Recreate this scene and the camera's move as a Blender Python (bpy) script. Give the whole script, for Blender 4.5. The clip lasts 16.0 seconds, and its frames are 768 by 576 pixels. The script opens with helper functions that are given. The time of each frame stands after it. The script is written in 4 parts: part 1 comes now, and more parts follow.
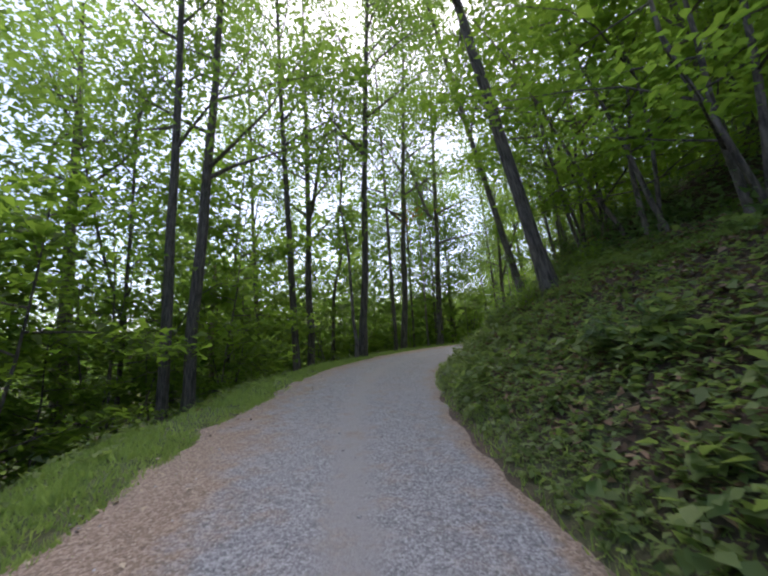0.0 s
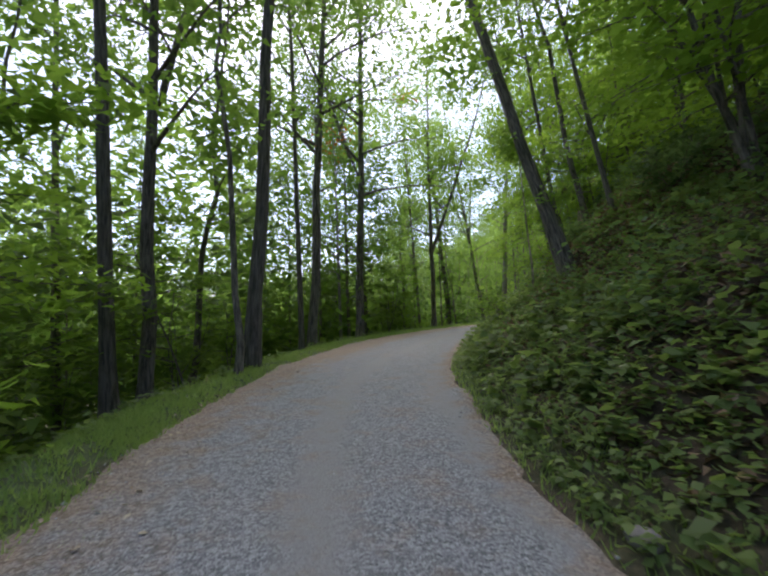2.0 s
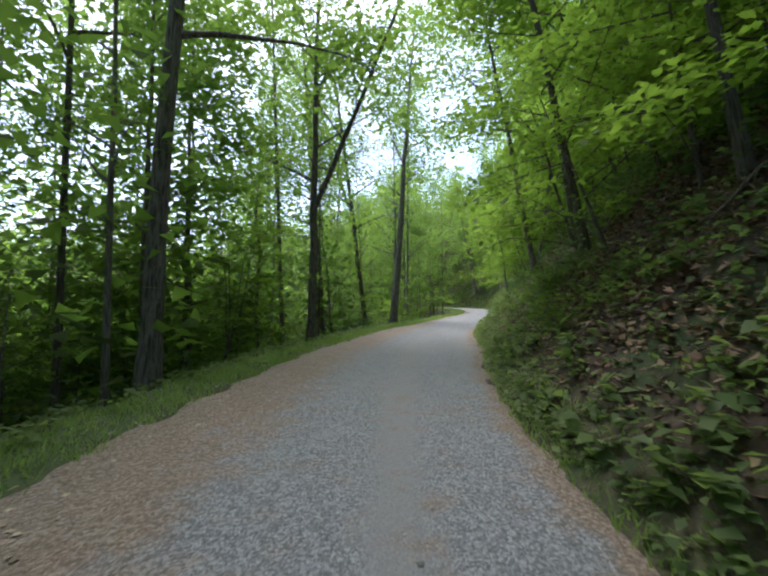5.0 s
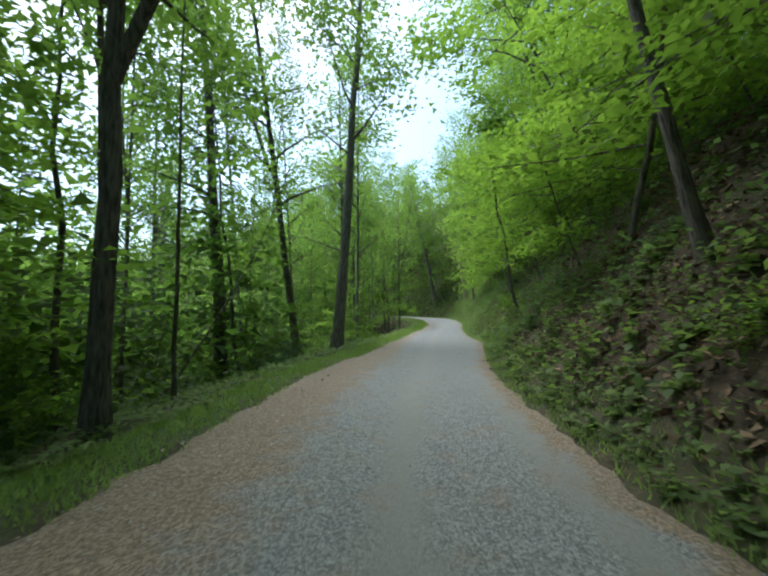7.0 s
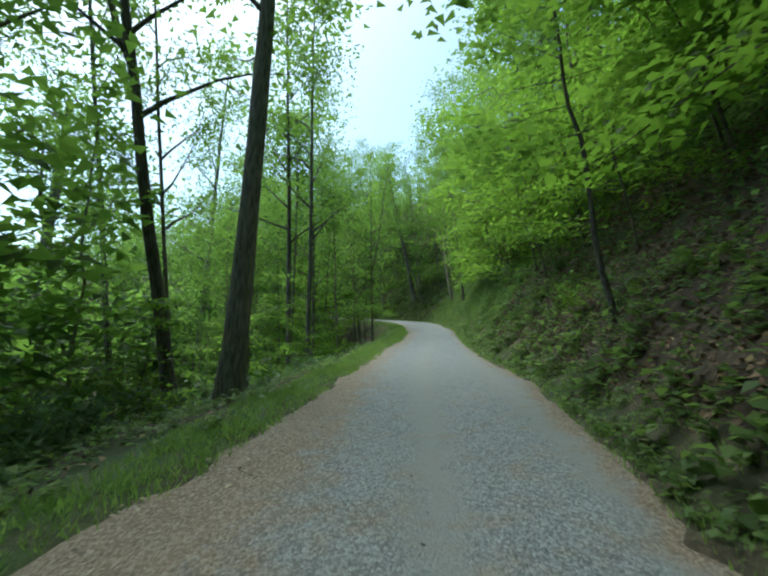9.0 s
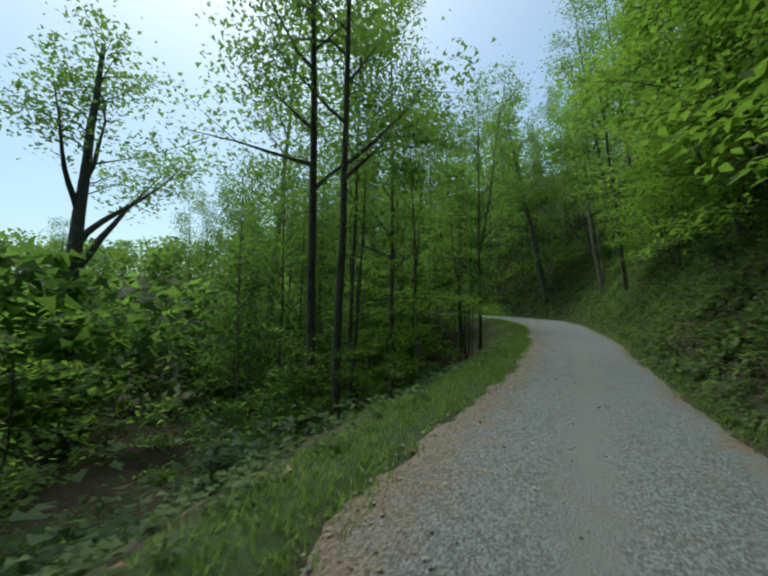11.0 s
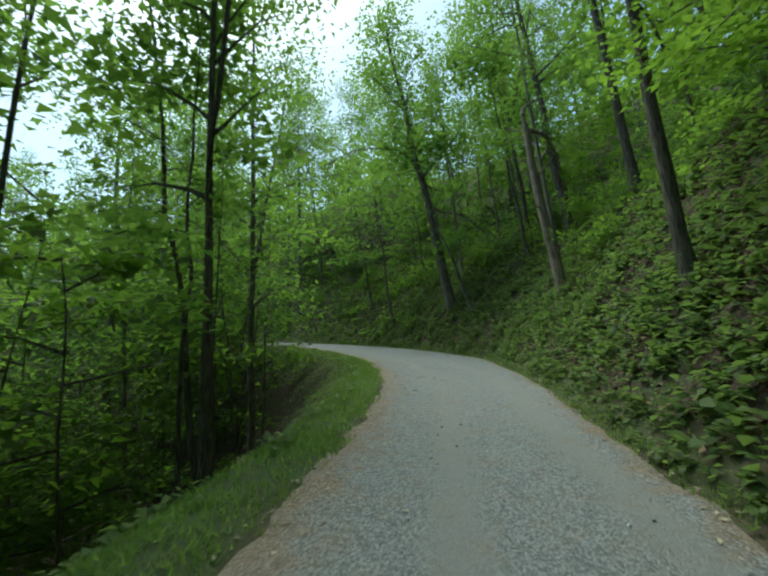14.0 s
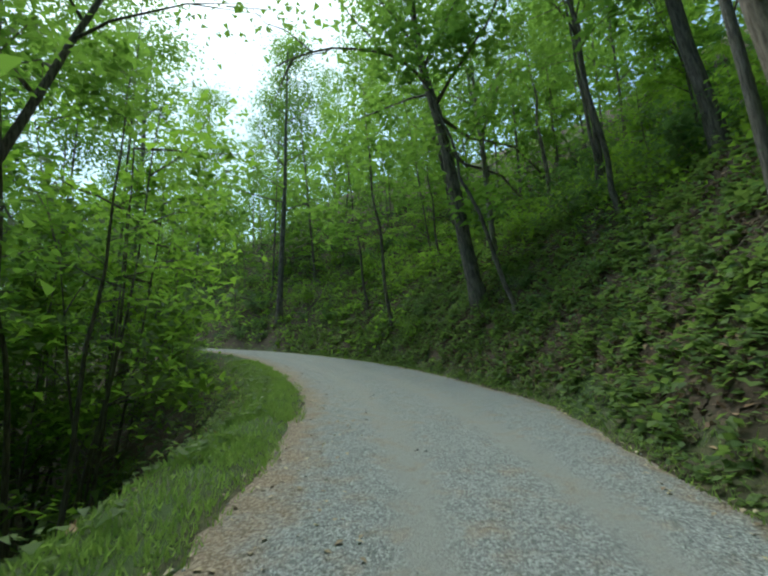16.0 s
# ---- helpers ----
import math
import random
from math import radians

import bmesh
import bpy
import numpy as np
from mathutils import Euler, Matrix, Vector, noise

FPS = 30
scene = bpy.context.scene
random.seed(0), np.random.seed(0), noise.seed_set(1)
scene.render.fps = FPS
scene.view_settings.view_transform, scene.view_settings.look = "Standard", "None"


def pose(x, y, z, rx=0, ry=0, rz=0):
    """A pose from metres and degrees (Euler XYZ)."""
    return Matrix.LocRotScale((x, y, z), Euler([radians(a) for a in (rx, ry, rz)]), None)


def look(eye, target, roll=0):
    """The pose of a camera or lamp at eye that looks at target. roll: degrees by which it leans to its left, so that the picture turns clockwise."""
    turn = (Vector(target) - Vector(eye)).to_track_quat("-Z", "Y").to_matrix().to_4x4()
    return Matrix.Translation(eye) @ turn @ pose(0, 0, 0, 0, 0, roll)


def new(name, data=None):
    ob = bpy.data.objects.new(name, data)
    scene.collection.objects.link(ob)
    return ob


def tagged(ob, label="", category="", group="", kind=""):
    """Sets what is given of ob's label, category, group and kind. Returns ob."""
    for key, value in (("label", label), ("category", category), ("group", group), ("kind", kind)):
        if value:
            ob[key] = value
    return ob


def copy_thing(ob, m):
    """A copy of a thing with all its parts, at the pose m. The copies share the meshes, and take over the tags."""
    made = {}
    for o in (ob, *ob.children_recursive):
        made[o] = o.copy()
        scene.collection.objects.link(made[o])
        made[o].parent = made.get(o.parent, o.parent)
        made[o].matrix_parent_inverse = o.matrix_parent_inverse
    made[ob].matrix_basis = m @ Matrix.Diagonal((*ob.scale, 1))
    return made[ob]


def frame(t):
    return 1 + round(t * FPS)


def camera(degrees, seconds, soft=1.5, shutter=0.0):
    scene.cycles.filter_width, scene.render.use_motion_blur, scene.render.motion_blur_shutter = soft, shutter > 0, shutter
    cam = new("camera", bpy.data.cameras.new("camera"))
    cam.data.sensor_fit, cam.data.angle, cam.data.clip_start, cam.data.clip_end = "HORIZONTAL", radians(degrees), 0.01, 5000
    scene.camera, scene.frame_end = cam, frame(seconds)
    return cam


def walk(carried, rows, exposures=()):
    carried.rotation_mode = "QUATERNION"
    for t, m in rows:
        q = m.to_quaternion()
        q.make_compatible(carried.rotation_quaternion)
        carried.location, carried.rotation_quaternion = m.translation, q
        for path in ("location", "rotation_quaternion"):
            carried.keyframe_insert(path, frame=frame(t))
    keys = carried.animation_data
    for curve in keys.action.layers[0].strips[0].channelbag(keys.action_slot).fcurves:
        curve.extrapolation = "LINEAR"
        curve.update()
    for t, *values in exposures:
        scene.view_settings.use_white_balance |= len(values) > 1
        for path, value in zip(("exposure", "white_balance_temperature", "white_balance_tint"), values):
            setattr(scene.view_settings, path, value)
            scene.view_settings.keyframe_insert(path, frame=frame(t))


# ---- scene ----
cam = camera(84.0, 16.0, soft=2.25, shutter=0.12)
PATH = [
    (0.00, pose(-0.19, -0.27, 1.80, 99.16, 2.75, -0.27)),
    (0.50, pose(-0.51, 2.49, 2.02, 98.27, 1.88, -2.03)),
    (1.00, pose(-0.73, 5.11, 2.25, 97.02, 1.64, -5.44)),
    (1.50, pose(-0.86, 7.58, 2.48, 96.16, 1.86, -10.53)),
    (2.00, pose(-0.87, 9.99, 2.71, 95.73, 1.97, -15.71)),
    (2.50, pose(-0.72, 12.33, 2.92, 95.27, 1.71, -20.83)),
    (3.00, pose(-0.41, 14.57, 3.09, 94.92, 0.77, -25.15)),
    (3.50, pose(-0.03, 16.66, 3.24, 94.32, 0.36, -29.39)),
    (4.00, pose(0.74, 18.82, 3.41, 94.14, 0.46, -32.34)),
    (4.20, pose(1.12, 19.68, 3.48, 93.98, 0.61, -33.25)),
    (4.70, pose(2.35, 21.86, 3.65, 94.00, 0.30, -35.00)),
    (5.25, pose(3.98, 24.31, 3.84, 93.95, -0.20, -36.50)),
    (5.80, pose(5.84, 26.78, 4.02, 94.00, -0.80, -37.80)),
    (6.30, pose(7.67, 29.05, 4.18, 94.08, -1.06, -39.04)),
    (6.50, pose(8.45, 29.99, 4.24, 94.32, -0.71, -39.92)),
    (7.00, pose(10.46, 32.31, 4.37, 94.98, 0.72, -42.59)),
    (7.50, pose(12.48, 34.53, 4.48, 95.62, 2.36, -45.74)),
    (8.00, pose(14.52, 36.54, 4.57, 95.77, 2.38, -47.78)),
    (8.50, pose(16.57, 38.35, 4.68, 95.42, 1.72, -48.08)),
    (9.00, pose(18.71, 40.01, 4.79, 95.21, 0.76, -45.72)),
    (9.20, pose(19.58, 40.68, 4.83, 95.28, 0.36, -44.27)),
    (9.70, pose(21.91, 42.62, 4.96, 95.20, 0.20, -39.90)),
    (10.25, pose(24.68, 44.97, 5.11, 94.90, 0.00, -34.60)),
    (10.80, pose(27.68, 47.48, 5.26, 94.50, -0.10, -30.20)),
    (11.30, pose(30.66, 49.86, 5.41, 94.19, -0.13, -27.87)),
    (11.50, pose(31.96, 50.84, 5.47, 94.05, 0.89, -27.53)),
    (12.00, pose(35.43, 53.33, 5.64, 94.84, 2.17, -27.56)),
    (12.50, pose(38.97, 55.84, 5.80, 95.11, 2.25, -27.44)),
    (13.00, pose(42.45, 58.38, 5.96, 96.05, 2.04, -28.20)),
    (13.50, pose(45.56, 60.98, 6.09, 96.99, 1.96, -32.28)),
    (14.00, pose(48.28, 63.57, 6.19, 97.61, 1.80, -38.72)),
    (14.50, pose(50.75, 65.98, 6.28, 98.08, 0.60, -41.99)),
    (15.00, pose(53.04, 68.20, 6.38, 98.59, 0.38, -42.37)),
    (15.50, pose(55.07, 70.11, 6.48, 99.22, 0.86, -39.76)),
    (16.00, pose(56.73, 71.62, 6.61, 98.54, 0.33, -36.17)),
]
walk(cam, PATH, [(0, 1.22, 6350, 23), (2, 1.37, 6250, 21), (4, 1.47, 6020, 18), (6.5, 1.31, 5930, 6), (7.5, 0.98, 5820, -4), (9, 0.9, 5680, -9), (11.5, -0.02, 6020, -8), (13.0, 0.38, 5900, -14),
                 (13.5, 0.36, 5950, -15), (14.5, 0.85, 6030, -10), (15, 0.92, 6040, -9), (16, 0.7, 5950, -12)])

# ---- sky, sun ----
world = bpy.data.worlds.new("sky")
scene.world = world
world.use_nodes = True
wn = world.node_tree
sky = wn.nodes.new("ShaderNodeTexSky")
sky.sky_type = "NISHITA"
sky.sun_disc = False
SUN_HIGH, SUN_TURN = radians(62), radians(5)
sky.sun_elevation, sky.sun_rotation = SUN_HIGH, SUN_TURN
sky.dust_density, sky.air_density, sky.ozone_density = 2.5, 1.0, 1.0
wn.links.new(sky.outputs[0], wn.nodes["Background"].inputs[0])
wn.nodes["Background"].inputs[1].default_value = 0.15
sun = new("sun", bpy.data.lights.new("sun", "SUN"))
sun.data.energy, sun.data.angle, sun.data.color = 2.2, radians(55), (1.0, 0.96, 0.9)
toward = Vector((math.sin(SUN_TURN) * math.cos(SUN_HIGH), math.cos(SUN_TURN) * math.cos(SUN_HIGH), math.sin(SUN_HIGH)))
sun.matrix_world = look(toward * 300, (0, 0, 0))



# ---- materials ----
class Nodes:
    """A small hand for wiring node materials."""

    def __init__(self, name):
        self.mat = bpy.data.materials.new(name)
        self.mat.use_nodes = True
        self.tree = self.mat.node_tree
        self.tree.nodes.clear()
        self.out = self.tree.nodes.new("ShaderNodeOutputMaterial")

    def add(self, kind, **inputs):
        node = self.tree.nodes.new("ShaderNode" + kind)
        for key, value in inputs.items():
            socket = node.inputs[key.replace("_", " ")]
            if isinstance(value, bpy.types.NodeSocket):
                self.tree.links.new(value, socket)
            else:
                socket.default_value = value
        return node

    def place(self):
        return self.add("NewGeometry").outputs["Position"]

    def local(self):
        return self.add("TexCoord").outputs["Object"]

    def noise(self, scale, where, detail=4.0, rough=0.6):
        return self.add("TexNoise", Vector=where, Scale=scale, Detail=detail, Roughness=rough).outputs["Fac"]

    def ramp(self, fac, *stops):
        node = self.add("ValToRGB", Fac=fac)
        ramp = node.color_ramp
        while len(ramp.elements) < len(stops):
            ramp.elements.new(0.5)
        for el, (pos, col) in zip(ramp.elements, stops):
            el.position = pos
            el.color = (*col, 1) if len(col) == 3 else col
        return node.outputs["Color"]

    def mix(self, fac, a, b, blend="MIX"):
        node = self.tree.nodes.new("ShaderNodeMix")
        node.data_type, node.blend_type = "RGBA", blend
        for socket, value in ((node.inputs[0], fac), (node.inputs[6], a), (node.inputs[7], b)):
            if isinstance(value, bpy.types.NodeSocket):
                self.tree.links.new(value, socket)
            else:
                socket.default_value = value if isinstance(value, (int, float)) else (*value, 1)
        return node.outputs[2]

    def math(self, op, a, b=0.0, c=0.0):
        node = self.tree.nodes.new("ShaderNodeMath")
        node.operation = op
        for socket, value in zip(node.inputs, (a, b, c)):
            if isinstance(value, bpy.types.NodeSocket):
                self.tree.links.new(value, socket)
            else:
                socket.default_value = value
        return node.outputs[0]

    def bump(self, fac, strength, distance):
        return self.add("Bump", Height=fac, Strength=strength, Distance=distance).outputs["Normal"]

    def finish(self, shader):
        self.tree.links.new(shader, self.out.inputs["Surface"])
        return self.mat


def leaf_material(name, dark, mid, light, glow=0.45, gloss=0.55):
    n = Nodes(name)
    island = n.add("NewGeometry").outputs["Random Per Island"]
    own = n.add("ObjectInfo").outputs["Random"]
    big = n.noise(0.35, n.place(), 2.0)
    v = n.math("ADD", n.math("MULTIPLY", island, 0.5), n.math("MULTIPLY", own, 0.22))
    v = n.math("ADD", v, n.math("MULTIPLY", big, 0.4))
    col = n.ramp(v, (0.2, dark), (0.55, mid), (0.95, light))
    lit = (1.8, 2.1, 1.2) if glow > 0.5 else (1.9, 2.2, 1.4)
    thin = n.mix(0.7, col, tuple(x * y for x, y in zip(light, lit)))
    face = n.add("BsdfPrincipled", Base_Color=col, Roughness=gloss, Specular_IOR_Level=0.22).outputs[0]
    through_light = n.add("BsdfTranslucent", Color=thin).outputs[0]
    return n.finish(_mixed(n, glow, face, through_light))


def _mixed(n, fac, a, b):
    node = n.tree.nodes.new("ShaderNodeMixShader")
    node.inputs[0].default_value = fac
    n.tree.links.new(a, node.inputs[1])
    n.tree.links.new(b, node.inputs[2])
    return node.outputs[0]


def bark_material(name, dark, light, moss=0.25):
    n = Nodes(name)
    where = n.add("Mapping", Vector=n.local(), Scale=(1.0, 1.0, 0.16)).outputs[0]
    ridges = n.noise(16.0, where, 6.0, 0.7)
    patches = n.noise(1.3, n.place(), 3.0)
    own = n.add("ObjectInfo").outputs["Random"]
    col = n.ramp(ridges, (0.38, dark), (0.6, light))
    col = n.mix(n.math("MULTIPLY", n.ramp(patches, (0.5, (0, 0, 0)), (0.68, (1, 1, 1))), moss), col, (0.05, 0.07, 0.03))
    col = n.mix(n.math("MULTIPLY", own, 0.4), col, (0.035, 0.03, 0.026))
    face = n.add("BsdfPrincipled", Base_Color=col, Roughness=0.9, Normal=n.bump(ridges, 1.0, 0.08))
    return n.finish(face.outputs[0])


def ground_material():
    n = Nodes("forest_floor")
    where = n.place()
    fine, mid, big = n.noise(22.0, where, 6.0, 0.75), n.noise(3.2, where, 5.0, 0.65), n.noise(0.5, where, 3.0)
    soil = n.ramp(fine, (0.3, (0.028, 0.02, 0.014)), (0.5, (0.06, 0.041, 0.027)), (0.72, (0.125, 0.086, 0.058)))
    litter = n.ramp(n.add("TexVoronoi", Vector=where, Scale=14.0).outputs["Color"], (0.2, (0.04, 0.028, 0.019)), (0.8, (0.15, 0.103, 0.067)))
    col = n.mix(n.ramp(mid, (0.42, (0, 0, 0)), (0.6, (1, 1, 1))), soil, litter)
    green = n.ramp(fine, (0.3, (0.02, 0.04, 0.012)), (0.7, (0.06, 0.11, 0.03)))
    col = n.mix(n.ramp(n.math("ADD", n.math("MULTIPLY", big, 0.6), n.math("MULTIPLY", mid, 0.4)), (0.52, (0, 0, 0)), (0.62, (0.85, 0.85, 0.85))), col, green)
    verge = n.add("Attribute")
    verge.attribute_name = "verge"
    turf = n.ramp(fine, (0.3, (0.04, 0.066, 0.02)), (0.7, (0.1, 0.145, 0.042)))
    col = n.mix(n.math("MULTIPLY", verge.outputs["Fac"], n.ramp(mid, (0.3, (0.35, 0.35, 0.35)), (0.55, (1, 1, 1)))), col, turf)
    face = n.add("BsdfPrincipled", Base_Color=col, Roughness=0.95, Normal=n.bump(fine, 0.8, 0.05))
    return n.finish(face.outputs[0])


def road_material():
    n = Nodes("gravel_road")
    where = n.place()
    across = n.add("Attribute")
    across.attribute_name = "across"
    across = across.outputs["Fac"]
    edge = n.add("Attribute")
    edge.attribute_name = "shoulder"
    edge = edge.outputs["Fac"]
    stones = n.add("TexVoronoi", Vector=where, Scale=44.0)
    small = n.add("TexVoronoi", Vector=where, Scale=95.0)
    fine, mid, big = n.noise(60.0, where, 5.0, 0.8), n.noise(2.4, where, 5.0, 0.65), n.noise(0.45, where, 3.0)
    tone = n.add("SeparateColor", Color=stones.outputs["Color"]).outputs[0]
    tone2 = n.add("SeparateColor", Color=small.outputs["Color"]).outputs[1]
    grey = n.ramp(n.math("ADD", n.math("MULTIPLY", tone, 0.55), n.math("MULTIPLY", tone2, 0.45)), (0.15, (0.1, 0.102, 0.106)), (0.5, (0.21, 0.214, 0.221)), (0.9, (0.4, 0.405, 0.414)))
    dust = n.ramp(fine, (0.3, (0.2, 0.196, 0.193)), (0.7, (0.3, 0.293, 0.288)))
    # two worn wheel lanes, packed fine dust between ridges of loose stone
    lane = n.math("SUBTRACT", 1.0, n.math("MULTIPLY", n.math("ABSOLUTE", n.math("SUBTRACT", n.math("ABSOLUTE", n.math("ADD", across, 1.0)), 0.9)), 2.0))
    lane = n.math("ADD", lane, n.math("MULTIPLY", n.math("SUBTRACT", mid, 0.5), 2.2))
    col = n.mix(n.ramp(lane, (0.15, (0, 0, 0)), (0.75, (0.85, 0.85, 0.85))), grey, dust)
    clay = n.ramp(n.math("ADD", n.math("MULTIPLY", fine, 0.5), n.math("MULTIPLY", tone, 0.5)), (0.25, (0.13, 0.088, 0.058)), (0.55, (0.265, 0.193, 0.137)), (0.85, (0.42, 0.34, 0.27)))
    rim = n.math("ADD", edge, n.math("MULTIPLY", n.math("SUBTRACT", mid, 0.5), 1.1))
    col = n.mix(n.ramp(rim, (0.02, (0, 0, 0)), (0.38, (0.93, 0.93, 0.93))), col, clay)
    col = n.mix(n.ramp(big, (0.5, (0, 0, 0)), (0.72, (0.2, 0.2, 0.2))), col, (0.27, 0.235, 0.205))
    relief = n.math("ADD", n.math("MULTIPLY", stones.outputs["Distance"], -0.7), n.math("MULTIPLY", fine, 0.5))
    face = n.add("BsdfPrincipled", Base_Color=col, Roughness=0.85, Normal=n.bump(relief, 0.8, 0.03))
    return n.finish(face.outputs[0])


def plain_material(name, stops, scale=9.0, rough=0.8, per_island=True):
    n = Nodes(name)
    v = n.add("NewGeometry").outputs["Random Per Island"] if per_island else n.noise(scale, n.place(), 5.0, 0.7)
    v = n.math("ADD", n.math("MULTIPLY", v, 0.75), n.math("MULTIPLY", n.noise(scale, n.place(), 4.0), 0.3))
    face = n.add("BsdfPrincipled", Base_Color=n.ramp(v, *stops), Roughness=rough, Normal=n.bump(n.noise(scale * 4, n.place(), 4.0), 0.4, 0.01))
    return n.finish(face.outputs[0])


LEAF_HIGH = leaf_material("canopy_leaf", (0.034, 0.066, 0.026), (0.074, 0.127, 0.038), (0.143, 0.2, 0.046), 0.68)
LEAF_LOW = leaf_material("understory_leaf", (0.046, 0.08, 0.022), (0.092, 0.145, 0.032), (0.170, 0.238, 0.040), 0.65)
LEAF_SHRUB = leaf_material("shrub_leaf", (0.035, 0.063, 0.032), (0.069, 0.115, 0.050), (0.127, 0.18, 0.068), 0.42)
LEAF_COVER = leaf_material("ground_cover_leaf", (0.05, 0.08, 0.03), (0.1, 0.148, 0.048), (0.185, 0.235, 0.072), 0.38)
LEAF_RUST = leaf_material("rust_leaf", (0.1, 0.04, 0.015), (0.2, 0.075, 0.02), (0.3, 0.13, 0.03), 0.4)
GRASS = leaf_material("grass_blade", (0.075, 0.13, 0.036), (0.145, 0.225, 0.062), (0.25, 0.31, 0.1), 0.42)
BARK = bark_material("furrowed_bark", (0.046, 0.039, 0.032), (0.215, 0.183, 0.15))
BARK_PALE = bark_material("pale_bark", (0.1, 0.088, 0.075), (0.3, 0.265, 0.225), 0.15)
BARK_DEAD = bark_material("dead_wood", (0.15, 0.115, 0.088), (0.41, 0.325, 0.255), 0.05)
FLOOR, GRAVEL_ROAD = ground_material(), road_material()
STONE = plain_material("loose_stone", [(0.1, (0.11, 0.11, 0.11)), (0.5, (0.24, 0.24, 0.24)), (0.95, (0.44, 0.44, 0.44))], 30.0, 0.85)
DEAD_LEAF = plain_material("fallen_leaf", [(0.1, (0.06, 0.035, 0.02)), (0.5, (0.17, 0.1, 0.055)), (0.85, (0.3, 0.2, 0.12)), (0.98, (0.42, 0.33, 0.1))], 20.0, 0.75)
PALE_LEAF = plain_material("dry_pale_leaf", [(0.1, (0.16, 0.11, 0.07)), (0.5, (0.32, 0.25, 0.17)), (0.85, (0.45, 0.38, 0.27)), (0.98, (0.5, 0.42, 0.12))], 20.0, 0.75)
TWIG = plain_material("dry_twig", [(0.1, (0.05, 0.038, 0.028)), (0.9, (0.17, 0.13, 0.1))], 14.0, 0.9)


# ---- mesh helpers ----
def mesh_of(name, verts, faces, material, smooth=False):
    """A mesh from an array of places and an array of faces that all have the same number of corners."""
    verts, faces = np.asarray(verts, np.float32), np.asarray(faces, np.int32)
    me = bpy.data.meshes.new(name)
    me.vertices.add(len(verts))
    me.vertices.foreach_set("co", verts.ravel())
    k = faces.shape[1]
    me.loops.add(faces.size)
    me.loops.foreach_set("vertex_index", faces.ravel())
    me.polygons.add(len(faces))
    me.polygons.foreach_set("loop_start", np.arange(len(faces), dtype=np.int32) * k)
    me.polygons.foreach_set("loop_total", np.full(len(faces), k, np.int32))
    if smooth:
        me.polygons.foreach_set("use_smooth", np.ones(len(faces), bool))
    me.update(calc_edges=True)
    me.validate()
    me.materials.append(material)
    return me


def part(name, mesh, parent, label=""):
    ob = new(name, mesh)
    ob.parent = parent
    return tagged(ob, label)


def leaf_quads(at, size, rng, flat=0.5, aim=None, slim=0.3):
    """One four-cornered leaf, folded a little, at each place."""
    n = len(at)
    size = (size * rng.uniform(0.65, 1.35, n))[:, None]
    turn = rng.uniform(0, 2 * np.pi, n)
    along = np.stack([np.cos(turn), np.sin(turn), rng.normal(-0.15, flat, n)], 1)
    if aim is not None:
        along = along * 0.6 + aim
    along /= np.linalg.norm(along, axis=1)[:, None]
    up = np.stack([rng.normal(0, flat, n), rng.normal(0, flat, n), np.ones(n)], 1)
    side = np.cross(along, up)
    side /= np.linalg.norm(side, axis=1)[:, None] + 1e-9
    up = np.cross(side, along)
    base = at - along * size * 0.5
    v = np.stack([base, base + along * size * 0.42 + side * size * slim + up * size * 0.07, base + along * size - up * size * 0.1,
                  base + along * size * 0.42 - side * size * slim + up * size * 0.07], 1)
    return v.reshape(-1, 3), np.arange(4 * n).reshape(n, 4)


def leaf_tris(at, size, rng, flat=0.5, slim=0.34):
    """One three-cornered leaf at each place, for crowns that stay high or far."""
    n = len(at)
    size = (size * rng.uniform(0.6, 1.4, n))[:, None]
    turn = rng.uniform(0, 2 * np.pi, n)
    along = np.stack([np.cos(turn), np.sin(turn), rng.normal(-0.2, flat, n)], 1)
    along /= np.linalg.norm(along, axis=1)[:, None]
    side = np.cross(along, np.stack([rng.normal(0, flat, n), rng.normal(0, flat, n), np.ones(n)], 1))
    side /= np.linalg.norm(side, axis=1)[:, None] + 1e-9
    v = np.stack([at - along * size * 0.35 + side * size * slim, at - along * size * 0.35 - side * size * slim, at + along * size * 0.65], 1)
    return v.reshape(-1, 3), np.arange(3 * n).reshape(n, 3)


